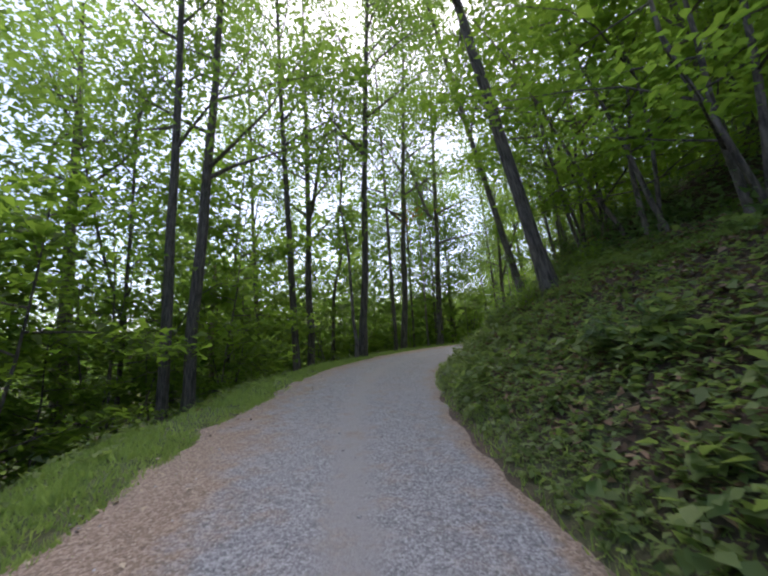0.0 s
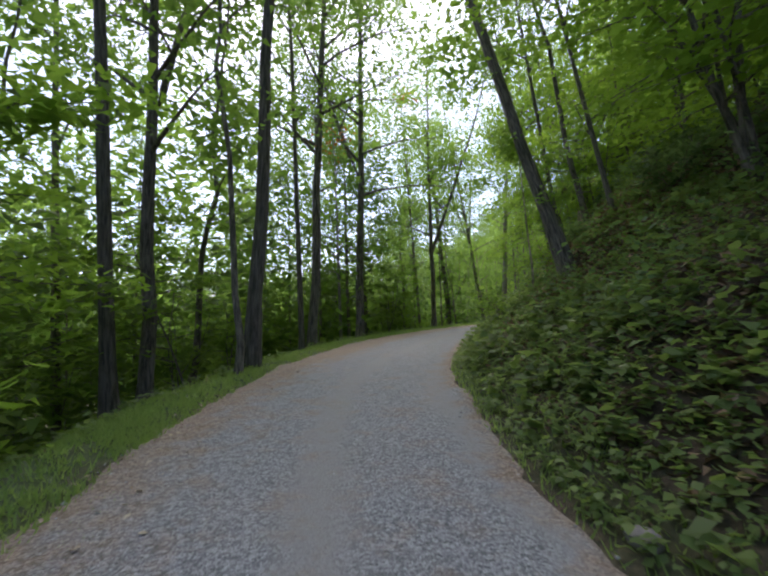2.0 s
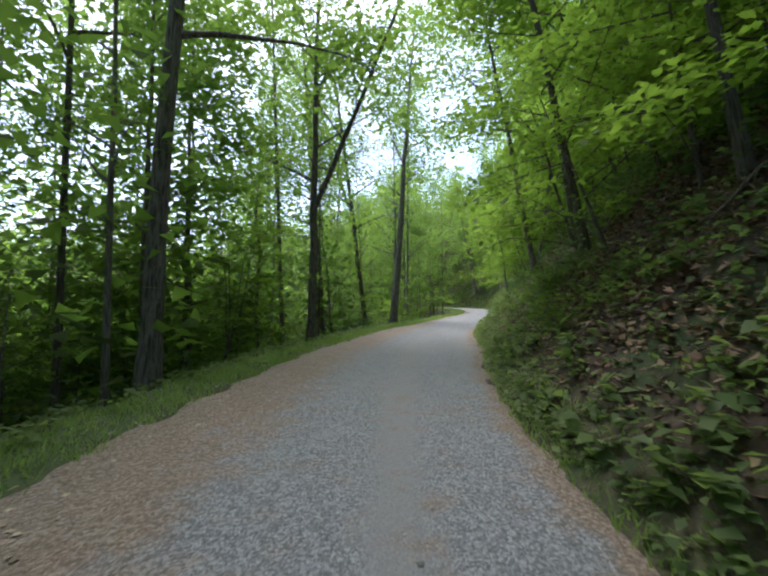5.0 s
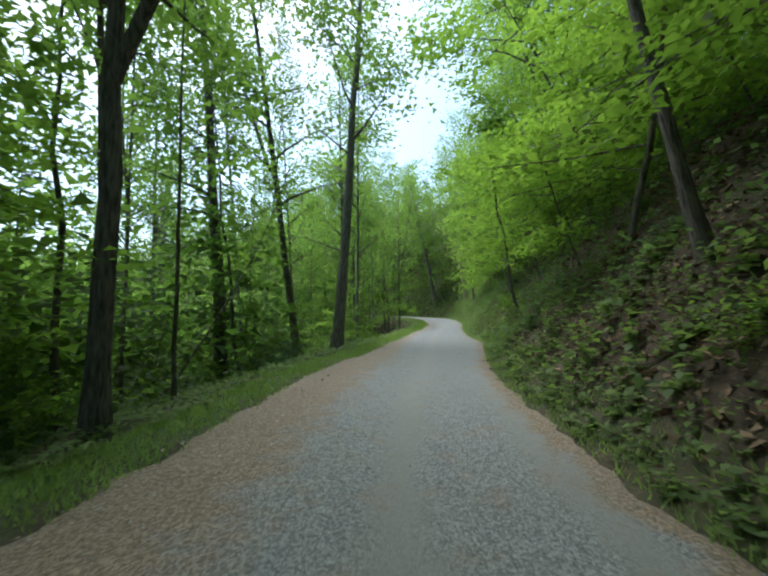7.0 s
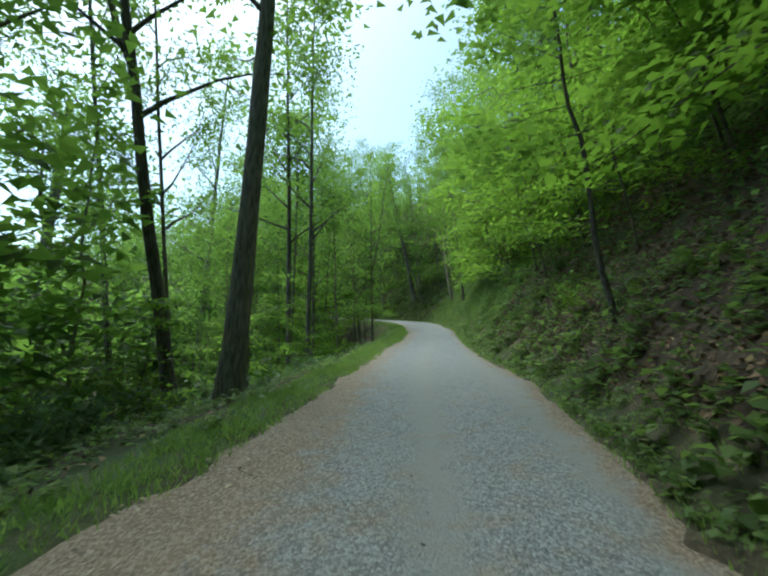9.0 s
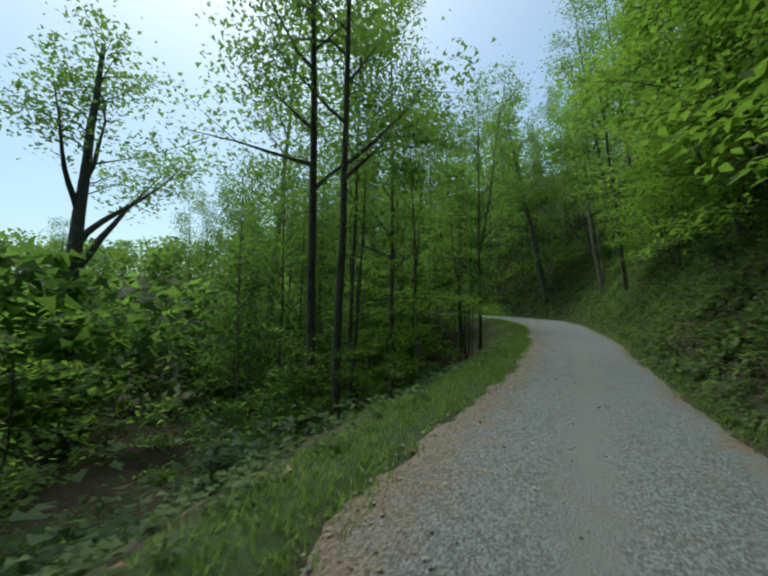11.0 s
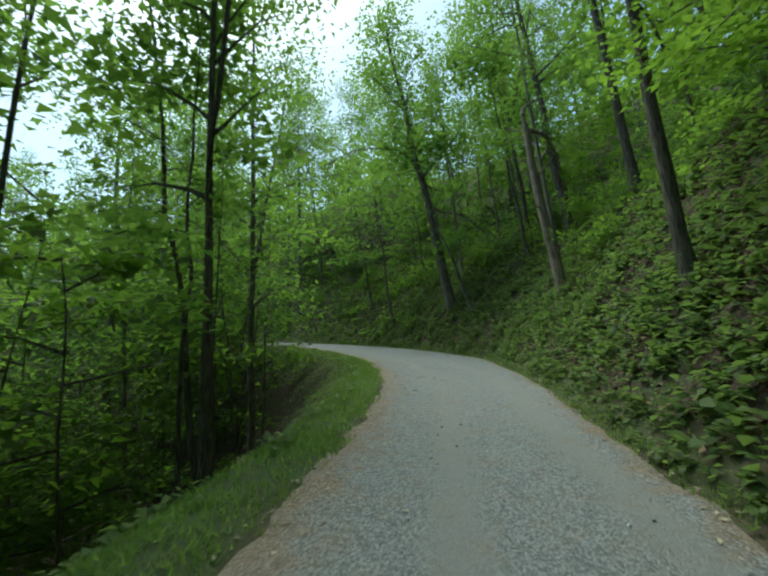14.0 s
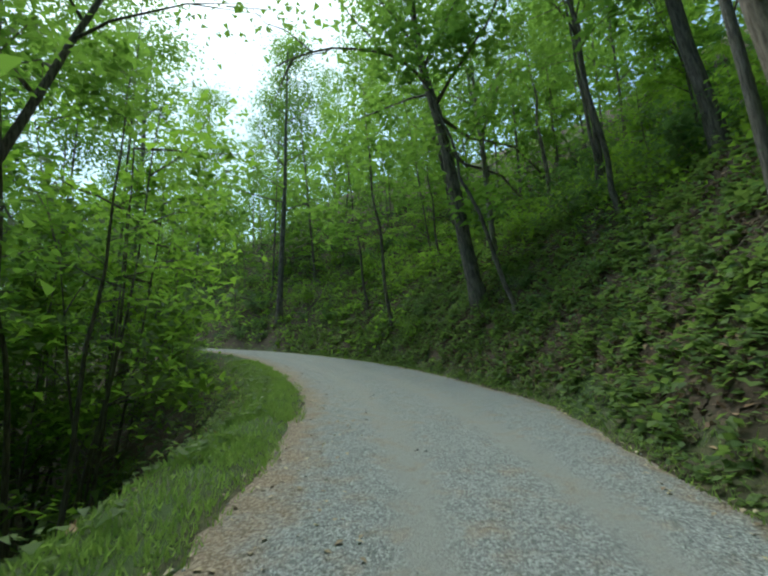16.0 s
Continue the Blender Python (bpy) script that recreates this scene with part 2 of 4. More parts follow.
def tube(points, radii, sides=8, seed=0, bumpy=0.0):
    """Rings round a bent line; the last ring closes to a small end."""
    p, r = np.asarray(points, float), np.asarray(radii, float)
    d = np.gradient(p, axis=0)
    d /= np.linalg.norm(d, axis=1)[:, None] + 1e-9
    ref = np.where(np.abs(d[:, 2:3]) > 0.9, [[1.0, 0, 0]], [[0, 0, 1.0]])
    a = np.cross(d, ref)
    a /= np.linalg.norm(a, axis=1)[:, None]
    b = np.cross(d, a)
    ang = np.linspace(0, 2 * np.pi, sides, endpoint=False)
    rng = np.random.RandomState(seed)
    rr = r[:, None] * (1 + bumpy * rng.normal(0, 1, (len(p), sides)))
    v = p[:, None] + rr[..., None] * (np.cos(ang)[None, :, None] * a[:, None] + np.sin(ang)[None, :, None] * b[:, None])
    i, j = np.meshgrid(np.arange(len(p) - 1), np.arange(sides), indexing="ij")
    k = (j + 1) % sides
    f = np.stack([i * sides + j, i * sides + k, (i + 1) * sides + k, (i + 1) * sides + j], -1).reshape(-1, 4)
    return v.reshape(-1, 3), f


def joined(pieces):
    vs, fs, n = [], [], 0
    for v, f in pieces:
        vs.append(v)
        fs.append(f + n)
        n += len(v)
    return np.vstack(vs), np.vstack(fs)


def bent(start, way, length, rng, steps=6, droop=0.0, wander=0.12):
    p, d, out = np.array(start, float), np.array(way, float), []
    d /= np.linalg.norm(d)
    for _ in range(steps):
        out.append(p.copy())
        p = p + d * length / (steps - 1)
        d = d + rng.normal(0, wander, 3) + np.array([0, 0, -droop])
        d /= np.linalg.norm(d)
    return np.array(out)


# ---- the lie of the land ----
ROAD = [  # middle of the driven lane: x, y, height
    (6.0, -45.0, -4.1), (3.4, -24.0, -2.0), (0.9, -8.0, -0.65), (-0.19, -0.27, 0.01), (-0.73, 5.11, 0.46), (-0.87, 9.99, 0.92), (-0.41, 14.57, 1.30), (1.12, 19.68, 1.69), (3.98, 24.31, 2.05),
    (7.67, 29.05, 2.39), (12.48, 34.53, 2.69), (16.57, 38.35, 2.89), (21.91, 42.62, 3.17), (27.68, 47.48, 3.47), (31.96, 50.84, 3.68), (38.97, 55.84, 4.01), (45.56, 60.98, 4.30), (50.75, 65.98, 4.49), (55.07, 70.11, 4.69)]
ROAD += [(57.0, 72.0, 4.88), (59.5, 75.0, 5.06), (62.0, 79.0, 5.29), (64.0, 83.5, 5.53), (65.8, 89.0, 5.82), (67.2, 95.0, 6.12), (67.8, 101.0, 6.42), (67.2, 107.5, 6.75), (64.5, 113.5, 7.05), (60.0, 118.5, 7.35), (53.0, 124.0, 7.7), (42.0, 131.0, 8.2), (28.0, 140.0, 8.8), (12.0, 150.0, 9.5)]
LEFT = [(0, 2.3), (48, 2.6), (53, 2.5), (56, 2.1), (61, 2.35), (65, 2.35), (67, 2.6), (70, 3.0), (73, 3.3), (76, 3.4), (80, 3.2), (84, 3.1), (88, 2.85), (92, 3.1), (95, 2.9), (98, 2.5), (100, 2.3), (104, 2.05),
        (108, 1.7), (112, 1.95), (114, 1.75), (118, 1.8), (122, 1.9), (128, 1.95), (131, 2.1), (134, 1.8), (138, 1.7), (142, 1.75), (146, 1.9), (152, 1.7), (157, 1.7), (165, 2.1), (240, 2.2)]
RIGHT = [(0, 2.1), (48, 1.9), (56, 2.1), (60, 2.2), (63, 2.4), (66, 2.3), (69, 2.1), (72, 1.85), (76, 1.75), (80, 2.1), (84, 2.5), (88, 2.45), (92, 2.15), (96, 2.1), (99, 2.4), (103, 2.75),
         (108, 2.3), (116, 1.7), (123, 1.65), (126, 1.85), (130, 2.2), (134, 2.6), (140, 2.75), (144, 2.9), (148, 3.4), (152, 4.3), (158, 4.4), (164, 4.2), (172, 3.6), (182, 2.9), (240, 2.4)]
RISE = [(0, 0.72), (58, 0.72), (64, 0.8), (72, 0.95), (80, 1.15), (100, 1.2), (118, 1.1), (132, 1.15), (140, 1.35), (160, 1.25), (180, 1.0), (195, 0.6), (212, 0.3), (250, 0.2)]
FALL = [(0, 0.75), (72, 0.7), (82, 0.5), (92, 0.36), (102, 0.4), (108, 0.65), (114, 0.85), (124, 1.0), (134, 1.2), (158, 1.2), (176, 0.8), (240, 0.5)]

HILL = [(0, 0.36), (60, 0.4), (70, 0.5), (78, 0.6), (90, 0.74), (250, 0.74)]  # slope above the cut bank


def smooth_line(points, step=0.25):
    p = np.array(points, float)
    p = np.vstack([2 * p[0] - p[1], p, 2 * p[-1] - p[-2]])
    out = []
    for a, b, c, d in zip(p[:-3], p[1:-2], p[2:-1], p[3:]):
        n = max(2, int(np.linalg.norm(c - b) / step))
        u = np.linspace(0, 1, n, endpoint=False)[:, None]
        out.append(0.5 * (2 * b + (c - a) * u + (2 * a - 5 * b + 4 * c - d) * u ** 2 + (3 * b - a - 3 * c + d) * u ** 3))
    return np.vstack(out)


LINE = smooth_line(ROAD)
AHEAD = np.gradient(LINE[:, :2], axis=0)
AHEAD /= np.linalg.norm(AHEAD, axis=1)[:, None]
RUN = np.r_[0, np.cumsum(np.linalg.norm(np.diff(LINE[:, :2], axis=0), axis=1))]
WIDE_L, WIDE_R, DROP, CUT, UPPER = (np.interp(RUN, *np.array(table).T) for table in (LEFT, RIGHT, FALL, RISE, HILL))
FOOT = np.interp(RUN, [60, 74], [3.6, 5.0])  # how far out the cut bank reaches


def station(xy):
    """Nearest index on the road's line and the signed offset from it (left is positive)."""
    xy = np.atleast_2d(np.asarray(xy, float))
    idx = np.empty(len(xy), int)
    for k in range(0, len(xy), 4000):
        q = xy[k:k + 4000]
        idx[k:k + 4000] = ((q[:, None, 0] - LINE[None, :, 0]) ** 2 + (q[:, None, 1] - LINE[None, :, 1]) ** 2).argmin(1)
    rel = xy - LINE[idx, :2]
    side = np.sign(AHEAD[idx, 0] * rel[:, 1] - AHEAD[idx, 1] * rel[:, 0])
    return idx, side * np.linalg.norm(rel, axis=1)


def waves(x, y, size, seed):
    """Smooth bumps between -1 and 1, about size metres apart."""
    rng = np.random.RandomState(seed)
    out = np.zeros_like(x)
    for _ in range(7):
        a, k, ph = rng.uniform(0, 6.283), rng.uniform(0.6, 1.7) * 6.283 / size, rng.uniform(0, 6.283)
        out = out + np.sin((x * math.cos(a) + y * math.sin(a)) * k + ph)
    return out / 4.0


def height(xy):
    """Height of the ground."""
    xy = np.atleast_2d(np.asarray(xy, float))
    idx, off = station(xy)
    x, y = xy[:, 0], xy[:, 1]
    z = LINE[idx, 2].copy()
    d = -off - WIDE_R[idx]  # past the right edge: verge, then the cut bank and the hill
    cut = np.clip(d - 0.35, 0, None)
    bank = np.where(d > 0, 0.12 * np.clip(d, 0, 0.35) + CUT[idx] * np.minimum(cut, FOOT[idx]) + np.minimum(CUT[idx], 0.8) / 0.8 * (UPPER[idx] * np.clip(cut - FOOT[idx], 0, 40) + 0.2 * np.clip(cut - 45, 0, 100)), 0)
    e = off - WIDE_L[idx]  # past the left edge: grass berm, then the fall to the valley floor
    fall = np.clip(e - 1.0, 0, None)
    soft = fall ** 2 / (fall + 0.8)
    down = np.where(e > 0, 0.06 * np.sin(np.clip(e, 0, 1) * 3.14) - DROP[idx] * soft, 0)
    floor = 0.05 * np.clip(0.6 * x + 0.8 * y, -60, 160) - 8.5 + 0.02 * np.clip(-0.8 * x + 0.6 * y - 55, 0, 150)
    down = np.where(e > 1, np.maximum(down, floor - z), down)
    rough = np.clip(np.maximum(d - 0.2, e - 0.8) / 2.5, 0, 1)
    z += bank + down + rough * (0.22 * waves(x, y, 5.0, 3) + 0.1 * waves(x, y, 1.6, 4) + np.clip(np.abs(off) - 20, 0, 30) / 30 * 1.5 * waves(x, y, 40.0, 5))
    return z - 0.09 * (np.maximum(d, e) < -0.25)


# ---- ground ----
ALONG, ACROSS = np.array([0.6, 0.8]), np.array([-0.8, 0.6])


def spread(inner, step, outer, grow=1.12):
    """Even steps out to inner, then growing ones out to outer."""
    pos = list(np.arange(0, inner, step))
    while pos[-1] < outer:
        pos.append(pos[-1] + step)
        step *= grow
    return np.array(pos)


def build_ground():
    u = np.r_[-spread(25, 0.6, 700)[:0:-1], np.arange(0, 135, 0.6), 135 + spread(20, 0.7, 700)]
    v = np.r_[-spread(14, 0.45, 700)[:0:-1], spread(18, 0.45, 700)]
    uu, vv = np.meshgrid(u, v, indexing="ij")
    xy = uu.reshape(-1, 1) * ALONG + vv.reshape(-1, 1) * ACROSS
    z = height(xy)
    i, j = np.meshgrid(np.arange(len(u) - 1), np.arange(len(v) - 1), indexing="ij")
    m = len(v)
    f = np.stack([i * m + j, (i + 1) * m + j, (i + 1) * m + j + 1, i * m + j + 1], -1).reshape(-1, 4)
    me = mesh_of("ground", np.c_[xy, z], f, FLOOR, True)
    idx, off = station(xy)
    e, d = off - WIDE_L[idx], -off - WIDE_R[idx]
    turf = np.clip(np.minimum(e / 0.3 + 0.6, (1.9 - e) / 0.9), 0, 1) + 0.6 * np.clip(np.minimum(d / 0.2 + 0.5, (0.8 - d) / 0.5), 0, 1)
    me.attributes.new("verge", "FLOAT", "POINT").data.foreach_set("value", turf.astype(np.float32))
    return tagged(new("ground", me), "steep wooded hillside of dark soil, brown leaf litter and moss", "ground", kind="structure")


def build_road():
    a, b = np.searchsorted(RUN, 8), np.searchsorted(RUN, 236)
    run = np.arange(RUN[a], RUN[b], 0.22)
    idx = np.clip(np.searchsorted(RUN, run), 0, len(RUN) - 1)
    t = np.linspace(0, 1, 27)
    wl = WIDE_L[idx] + 0.16 * waves(run, run * 0, 2.2, 11) + 0.1 * waves(run, run * 0, 0.8, 12) + 0.02
    wr = WIDE_R[idx] + 0.12 * waves(run, run * 0, 2.6, 13) + 0.08 * waves(run, run * 0, 0.7, 14) + 0.02
    off = -wr[:, None] + (wl + wr)[:, None] * t
    mid = np.stack([np.interp(run, RUN, LINE[:, c]) for c in range(3)], 1)
    side = np.stack([-np.interp(run, RUN, AHEAD[:, 1]), np.interp(run, RUN, AHEAD[:, 0])], 1)
    xy = mid[:, None, :2] + off[..., None] * side[:, None]
    z = np.repeat(mid[:, 2][:, None], len(t), 1)
    lane = np.exp(-((np.abs(off + 1.0) - 0.9) / 0.3) ** 2)
    z += 0.035 - 0.025 * lane + 0.006 * waves(xy[..., 0], xy[..., 1], 1.7, 21)
    z -= 0.05 * (np.clip((np.abs(t - 0.5) - 0.46) / 0.04, 0, 1)[None])
    i, j = np.meshgrid(np.arange(len(run) - 1), np.arange(len(t) - 1), indexing="ij")
    m = len(t)
    f = np.stack([i * m + j + 1, i * m + j, (i + 1) * m + j, (i + 1) * m + j + 1], -1).reshape(-1, 4)
    me = mesh_of("road", np.c_[xy.reshape(-1, 2), z.ravel()], f, GRAVEL_ROAD, True)
    # brown clay shows along the outer rims, most of all on the valley side
    shoulder = np.maximum(1 - (wl[:, None] - off) / np.clip(wl[:, None] - 0.8, 0.5, 2.2), 0.9 - (off + wr[:, None]) / 0.55)
    shoulder = shoulder * np.interp(run, [0, 50, 54, 62, 74, 98, 106, 240], [0.95, 0.9, 0.4, 0.45, 0.95, 0.95, 0.5, 0.45])[:, None]
    for name, values in (("across", off), ("shoulder", np.clip(shoulder, 0, 1.2))):
        me.attributes.new(name, "FLOAT", "POINT").data.foreach_set("value", values.astype(np.float32).ravel())
    return tagged(new("road", me), "narrow grey gravel road with worn wheel lanes and brown clay shoulders", "road", kind="structure")


build_ground()
build_road()


# ---- things that grow ----
def tall_tree(seed, label, leaf=LEAF_HIGH, bark=BARK, tall=22.0, thick=0.2, first=0.34, limbs=16, leaves=3800, fork=0.0, size=0.26, sway=0.5, near=False, arms=(), bough=(0.5, 0.06, 0.3)):
    """A forest tree on a long bare trunk: trunk with its limbs, and a loose crown."""
    rng = np.random.RandomState(seed)
    h = np.linspace(0, 1, 15)
    line = np.stack([np.cumsum(rng.normal(0, 0.035, 15)) * sway * 2, np.cumsum(rng.normal(0, 0.035, 15)) * sway * 2, h * tall], 1)
    line[:, :2] -= line[0, :2]
    radius = thick * (1 - 0.8 * h) * (1 + 0.45 * np.exp(-h * tall / 0.45))
    pieces = [tube(line, radius, 10 if near else 8, seed, 0.035)]
    centres, weight = [], []
    heads = [(line, radius, first, 1.0)]
    if fork:
        k = int(fork * 14)
        way = np.array([rng.uniform(0.25, 0.45) * rng.choice([-1, 1]), rng.uniform(-0.3, 0.3), 1.0])
        second = bent(line[k], way, tall * (1 - h[k]) * 0.95, rng, 9, -0.03, 0.05)
        r2 = np.linspace(radius[k] * 0.85, 0.03, 9)
        pieces.append(tube(second, r2, 8, seed + 1, 0.03))
        heads.append((second, r2, 0.25, 0.8))
    for axis, rad, start, share in heads:
        n = int(limbs * share)
        for q in np.linspace(start, 0.97, n) + rng.uniform(-0.02, 0.02, n):
            q = min(max(q, 0.05), 0.98)
            k = q * (len(axis) - 1)
            lo = int(k)
            base = axis[lo] + (axis[min(lo + 1, len(axis) - 1)] - axis[lo]) * (k - lo)
            rk = np.interp(k, np.arange(len(rad)), rad)
            rel = (q - start) / (1 - start)
            length = tall * (0.2 - 0.12 * rel) * rng.uniform(0.7, 1.3)
            turn = rng.uniform(0, 2 * np.pi)
            limb = bent(base, (math.cos(turn), math.sin(turn), rng.uniform(0.25, 0.8) + rel * 0.5), length, rng, 6, 0.03, 0.13)
            pieces.append(tube(limb[[0, 1, 3, 5]], np.array([1, 0.75, 0.4, 0.13]) * min(rk * 0.55, 0.09), 5 if near else 3, seed))
            for w in (2, 3, 4, 5):
                centres.append(limb[w])
                weight.append(0.5 + 0.25 * w)
                if w < 5 and rng.rand() < 0.8:
                    twig = bent(limb[w], limb[w] - limb[w - 1] + rng.normal(0, 0.5, 3) * length / 5, length * 0.4, rng, 4, 0.02, 0.15)
                    if near:
                        pieces.append(tube(twig[::3], [0.022, 0.006], 3, seed))
                    centres += [twig[2], twig[3]]
                    weight += [0.9, 1.1]
    arm_pieces = []
    for q, way, length in arms:  # long crooked limbs
        k = int(q * 14)
        limb = bent(line[k], way, length, rng, 9, bough[1], bough[2])
        own = [tube(limb, np.linspace(radius[k] * bough[0], 0.02, 9), 6, seed, 0.05)]
        for w in (3, 5, 6, 7):
            twig = bent(limb[w], limb[w] - limb[w - 1] + rng.normal(0, 0.5, 3), length * 0.35, rng, 5, 0.0, 0.25)
            own.append(tube(twig, np.linspace(0.03, 0.006, 5), 4, seed))
            centres += [limb[w + 1], twig[3], twig[4]]
            weight += [3.0, 4.0, 4.0] if bough[1] < 0 else [0.6, 0.9, 0.9]
        arm_pieces.append(own)
    centres, weight = np.array(centres), np.array(weight)
    leaves = int(leaves * (1.45 if near else 1.0))
    pick = rng.choice(len(centres), leaves, p=weight / weight.sum())
    at = centres[pick] + rng.normal(0, 1, (leaves, 3)) * np.array([0.7, 0.7, 0.34]) * (tall / 22)
    tree = tagged(new("tree"), label, "tree")
    v, f = joined(pieces)
    stem = part("trunk", mesh_of("trunk", v, f, bark, True), tree)
    for own in arm_pieces:
        v, f = joined(own)
        part("limb", mesh_of("limb", v, f, bark, True), stem)
    v, f = leaf_tris(at, size * (0.7 if near else 0.96), rng, 0.45, 0.38)
    part("crown", mesh_of("crown", v, f, leaf), tree)
    return tree


def understory_tree(seed, label, leaf=LEAF_LOW, tall=7.0, thick=0.06, leaves=2300, reach=2.5, size=0.2, first=0.2, stems=1, near=False):
    """A slim tree under the canopy, with leaves in flat tiers."""
    rng = np.random.RandomState(seed)
    pieces, centres = [], []
    for s in range(stems):
        start = rng.normal(0, 0.12, 3) * (stems > 1) * np.array([1, 1, 0])
        axis = bent(start, (rng.normal(0, 0.13), rng.normal(0, 0.13), 1), tall * rng.uniform(0.8, 1.05), rng, 9, -0.02, 0.06)
        rad = np.linspace(thick * rng.uniform(0.7, 1.1), 0.012, 9)
        pieces.append(tube(axis, rad, 7, seed + s, 0.03))
        n = int(13 / math.sqrt(stems))
        for q in np.linspace(first, 0.98, n):
            k = q * 8
            lo = min(int(k), 7)
            base = axis[lo] + (axis[lo + 1] - axis[lo]) * (k - lo)
            turn = rng.uniform(0, 2 * np.pi)
            length = reach * (1.1 - 0.65 * abs(q - 0.5)) * rng.uniform(0.6, 1.25)
            limb = bent(base, (math.cos(turn), math.sin(turn), rng.uniform(0.05, 0.5)), length, rng, 6, 0.05, 0.12)
            pieces.append(tube(limb[[0, 2, 3, 5]], np.linspace(min(thick * 0.45, 0.028), 0.006, 4), 3, seed))
            for w in range(2, 6):
                centres += [limb[w]] * w
    centres = np.array(centres)
    at = centres[rng.randint(0, len(centres), leaves)] + rng.normal(0, 1, (leaves, 3)) * np.array([0.36, 0.36, 0.11])
    tree = tagged(new("understory_tree"), label, "tree")
    v, f = joined(pieces)
    part("trunk", mesh_of("trunk", v, f, BARK, True), tree)
    v, f = leaf_quads(at, size, rng, 0.25, None, 0.34) if near else leaf_tris(at, size, rng, 0.3)
    part("crown", mesh_of("crown", v, f, leaf), tree)
    return tree


def shrub(seed, label, leaf=LEAF_SHRUB, tall=1.3, leaves=560, size=0.13, reach=0.7):
    rng = np.random.RandomState(seed)
    pieces, centres = [], []
    for s in range(7):
        turn = rng.uniform(0, 2 * np.pi)
        stem = bent((0, 0, -0.05), (math.cos(turn) * reach, math.sin(turn) * reach, 1.1), tall * rng.uniform(0.6, 1.1), rng, 6, 0.06, 0.12)
        pieces.append(tube(stem[[0, 2, 3, 5]], np.linspace(0.014, 0.005, 4), 3, seed))
        for w in range(1, 6):
            centres += [stem[w]] * w
    centres = np.array(centres)
    at = centres[rng.randint(0, len(centres), leaves)] + rng.normal(0, 1, (leaves, 3)) * np.array([0.2, 0.2, 0.13]) * tall / 1.3
    at[:, 2] = np.maximum(at[:, 2], 0.04)
    bush = tagged(new("shrub"), label, "shrub")
    v, f = joined(pieces)
    part("stem", mesh_of("stem", v, f, TWIG, True), bush)
    v, f = leaf_tris(at, size * 1.1, rng, 0.4)
    part("foliage", mesh_of("foliage", v, f, leaf), bush)
    return bush


def snag(seed, label, tall, thick, arms=()):
    """A dead trunk, broken off ragged at the top, with stubs of limbs."""
    rng = np.random.RandomState(seed)
    axis = bent((0, 0, -0.2), (0.02, 0.02, 1), tall, rng, 12, -0.02, 0.02)
    rad = np.linspace(thick, thick * 0.55, 12)
    rad[-1] *= 0.35
    pieces = [tube(axis, rad, 9, seed, 0.06)]
    for q in (5, 7, 8, 9, 10):
        turn = rng.uniform(0, 6.28)
        pieces.append(tube(bent(axis[q], (math.cos(turn), math.sin(turn), 0.6), rng.uniform(0.4, 1.3), rng, 4), np.linspace(thick * 0.25, 0.015, 4), 5, q))
    arm_parts = []
    for q, way, length in arms:
        limb = bent(axis[q], way, length, rng, 9, -0.02, 0.28)
        arm_parts.append(tube(limb, np.linspace(thick * 0.5, 0.02, 9), 6, q, 0.06))
    splinters = []
    for s in range(5):  # splinters at the break
        turn = rng.uniform(0, 6.28)
        tip = axis[-2] + np.array([math.cos(turn) * thick * 0.4, math.sin(turn) * thick * 0.4, 0])
        splinters.append(tube([tip, tip + [0, 0, rng.uniform(0.4, 1.1)]], [thick * 0.18, 0.01], 4, s))
    tree = tagged(new("dead_tree"), label, "tree")
    v, f = joined(pieces)
    part("trunk", mesh_of("trunk", v, f, BARK_DEAD, True), tree)
    v, f = joined(splinters)
    part("broken_top", mesh_of("broken_top", v, f, BARK_DEAD, True), tree)
    for v, f in arm_parts:
        part("limb", mesh_of("limb", v, f, BARK_DEAD, True), tree)
    return tree


def put(proto, x, y, scale=(1, 1, 1), lean=(0, 0), turn=0.0, sink=0.12, crown=0.0, used=set()):
    """The prototype itself the first time, copies after that, standing on the ground and leaning by so many metres a metre."""
    z = float(height([(x, y)])[0]) - sink
    tilt = Vector((lean[0], lean[1], 1)).to_track_quat("Z", "Y").to_matrix().to_4x4() if any(lean) else Matrix()
    m = Matrix.Translation((x, y, z)) @ tilt @ Matrix.Rotation(turn, 4, "Z") @ Matrix.Diagonal((*scale, 1))
    ob = proto
    if proto.name in used:
        ob = copy_thing(proto, m)
    else:
        used.add(proto.name)
        proto.matrix_basis = m
    for piece in ob.children:
        if piece.name.startswith("crown"):
            piece.scale = (crown / scale[0], crown / scale[1], 1) if crown else (1, 1, 1)
    return ob


TALL = [tall_tree(101, "tall hardwood with furrowed grey-brown bark and a high loose green crown"),
        tall_tree(102, "tall hardwood with a straight dark trunk and sparse high limbs", limbs=14, leaves=3300, first=0.36),
        tall_tree(103, "tall hardwood forked halfway up, dark ridged bark", fork=0.42, leaves=3700),
        tall_tree(104, "slim forest tree with pale grey bark and a narrow crown", bark=BARK_PALE, thick=0.17, first=0.28, leaves=3800),
        tall_tree(105, "tall hardwood with leafy side limbs starting low on the trunk", first=0.2, limbs=20, leaves=4000),
        tall_tree(106, "bent tall hardwood with dark bark and a one-sided green crown", sway=1.4, first=0.26, leaves=3600)]
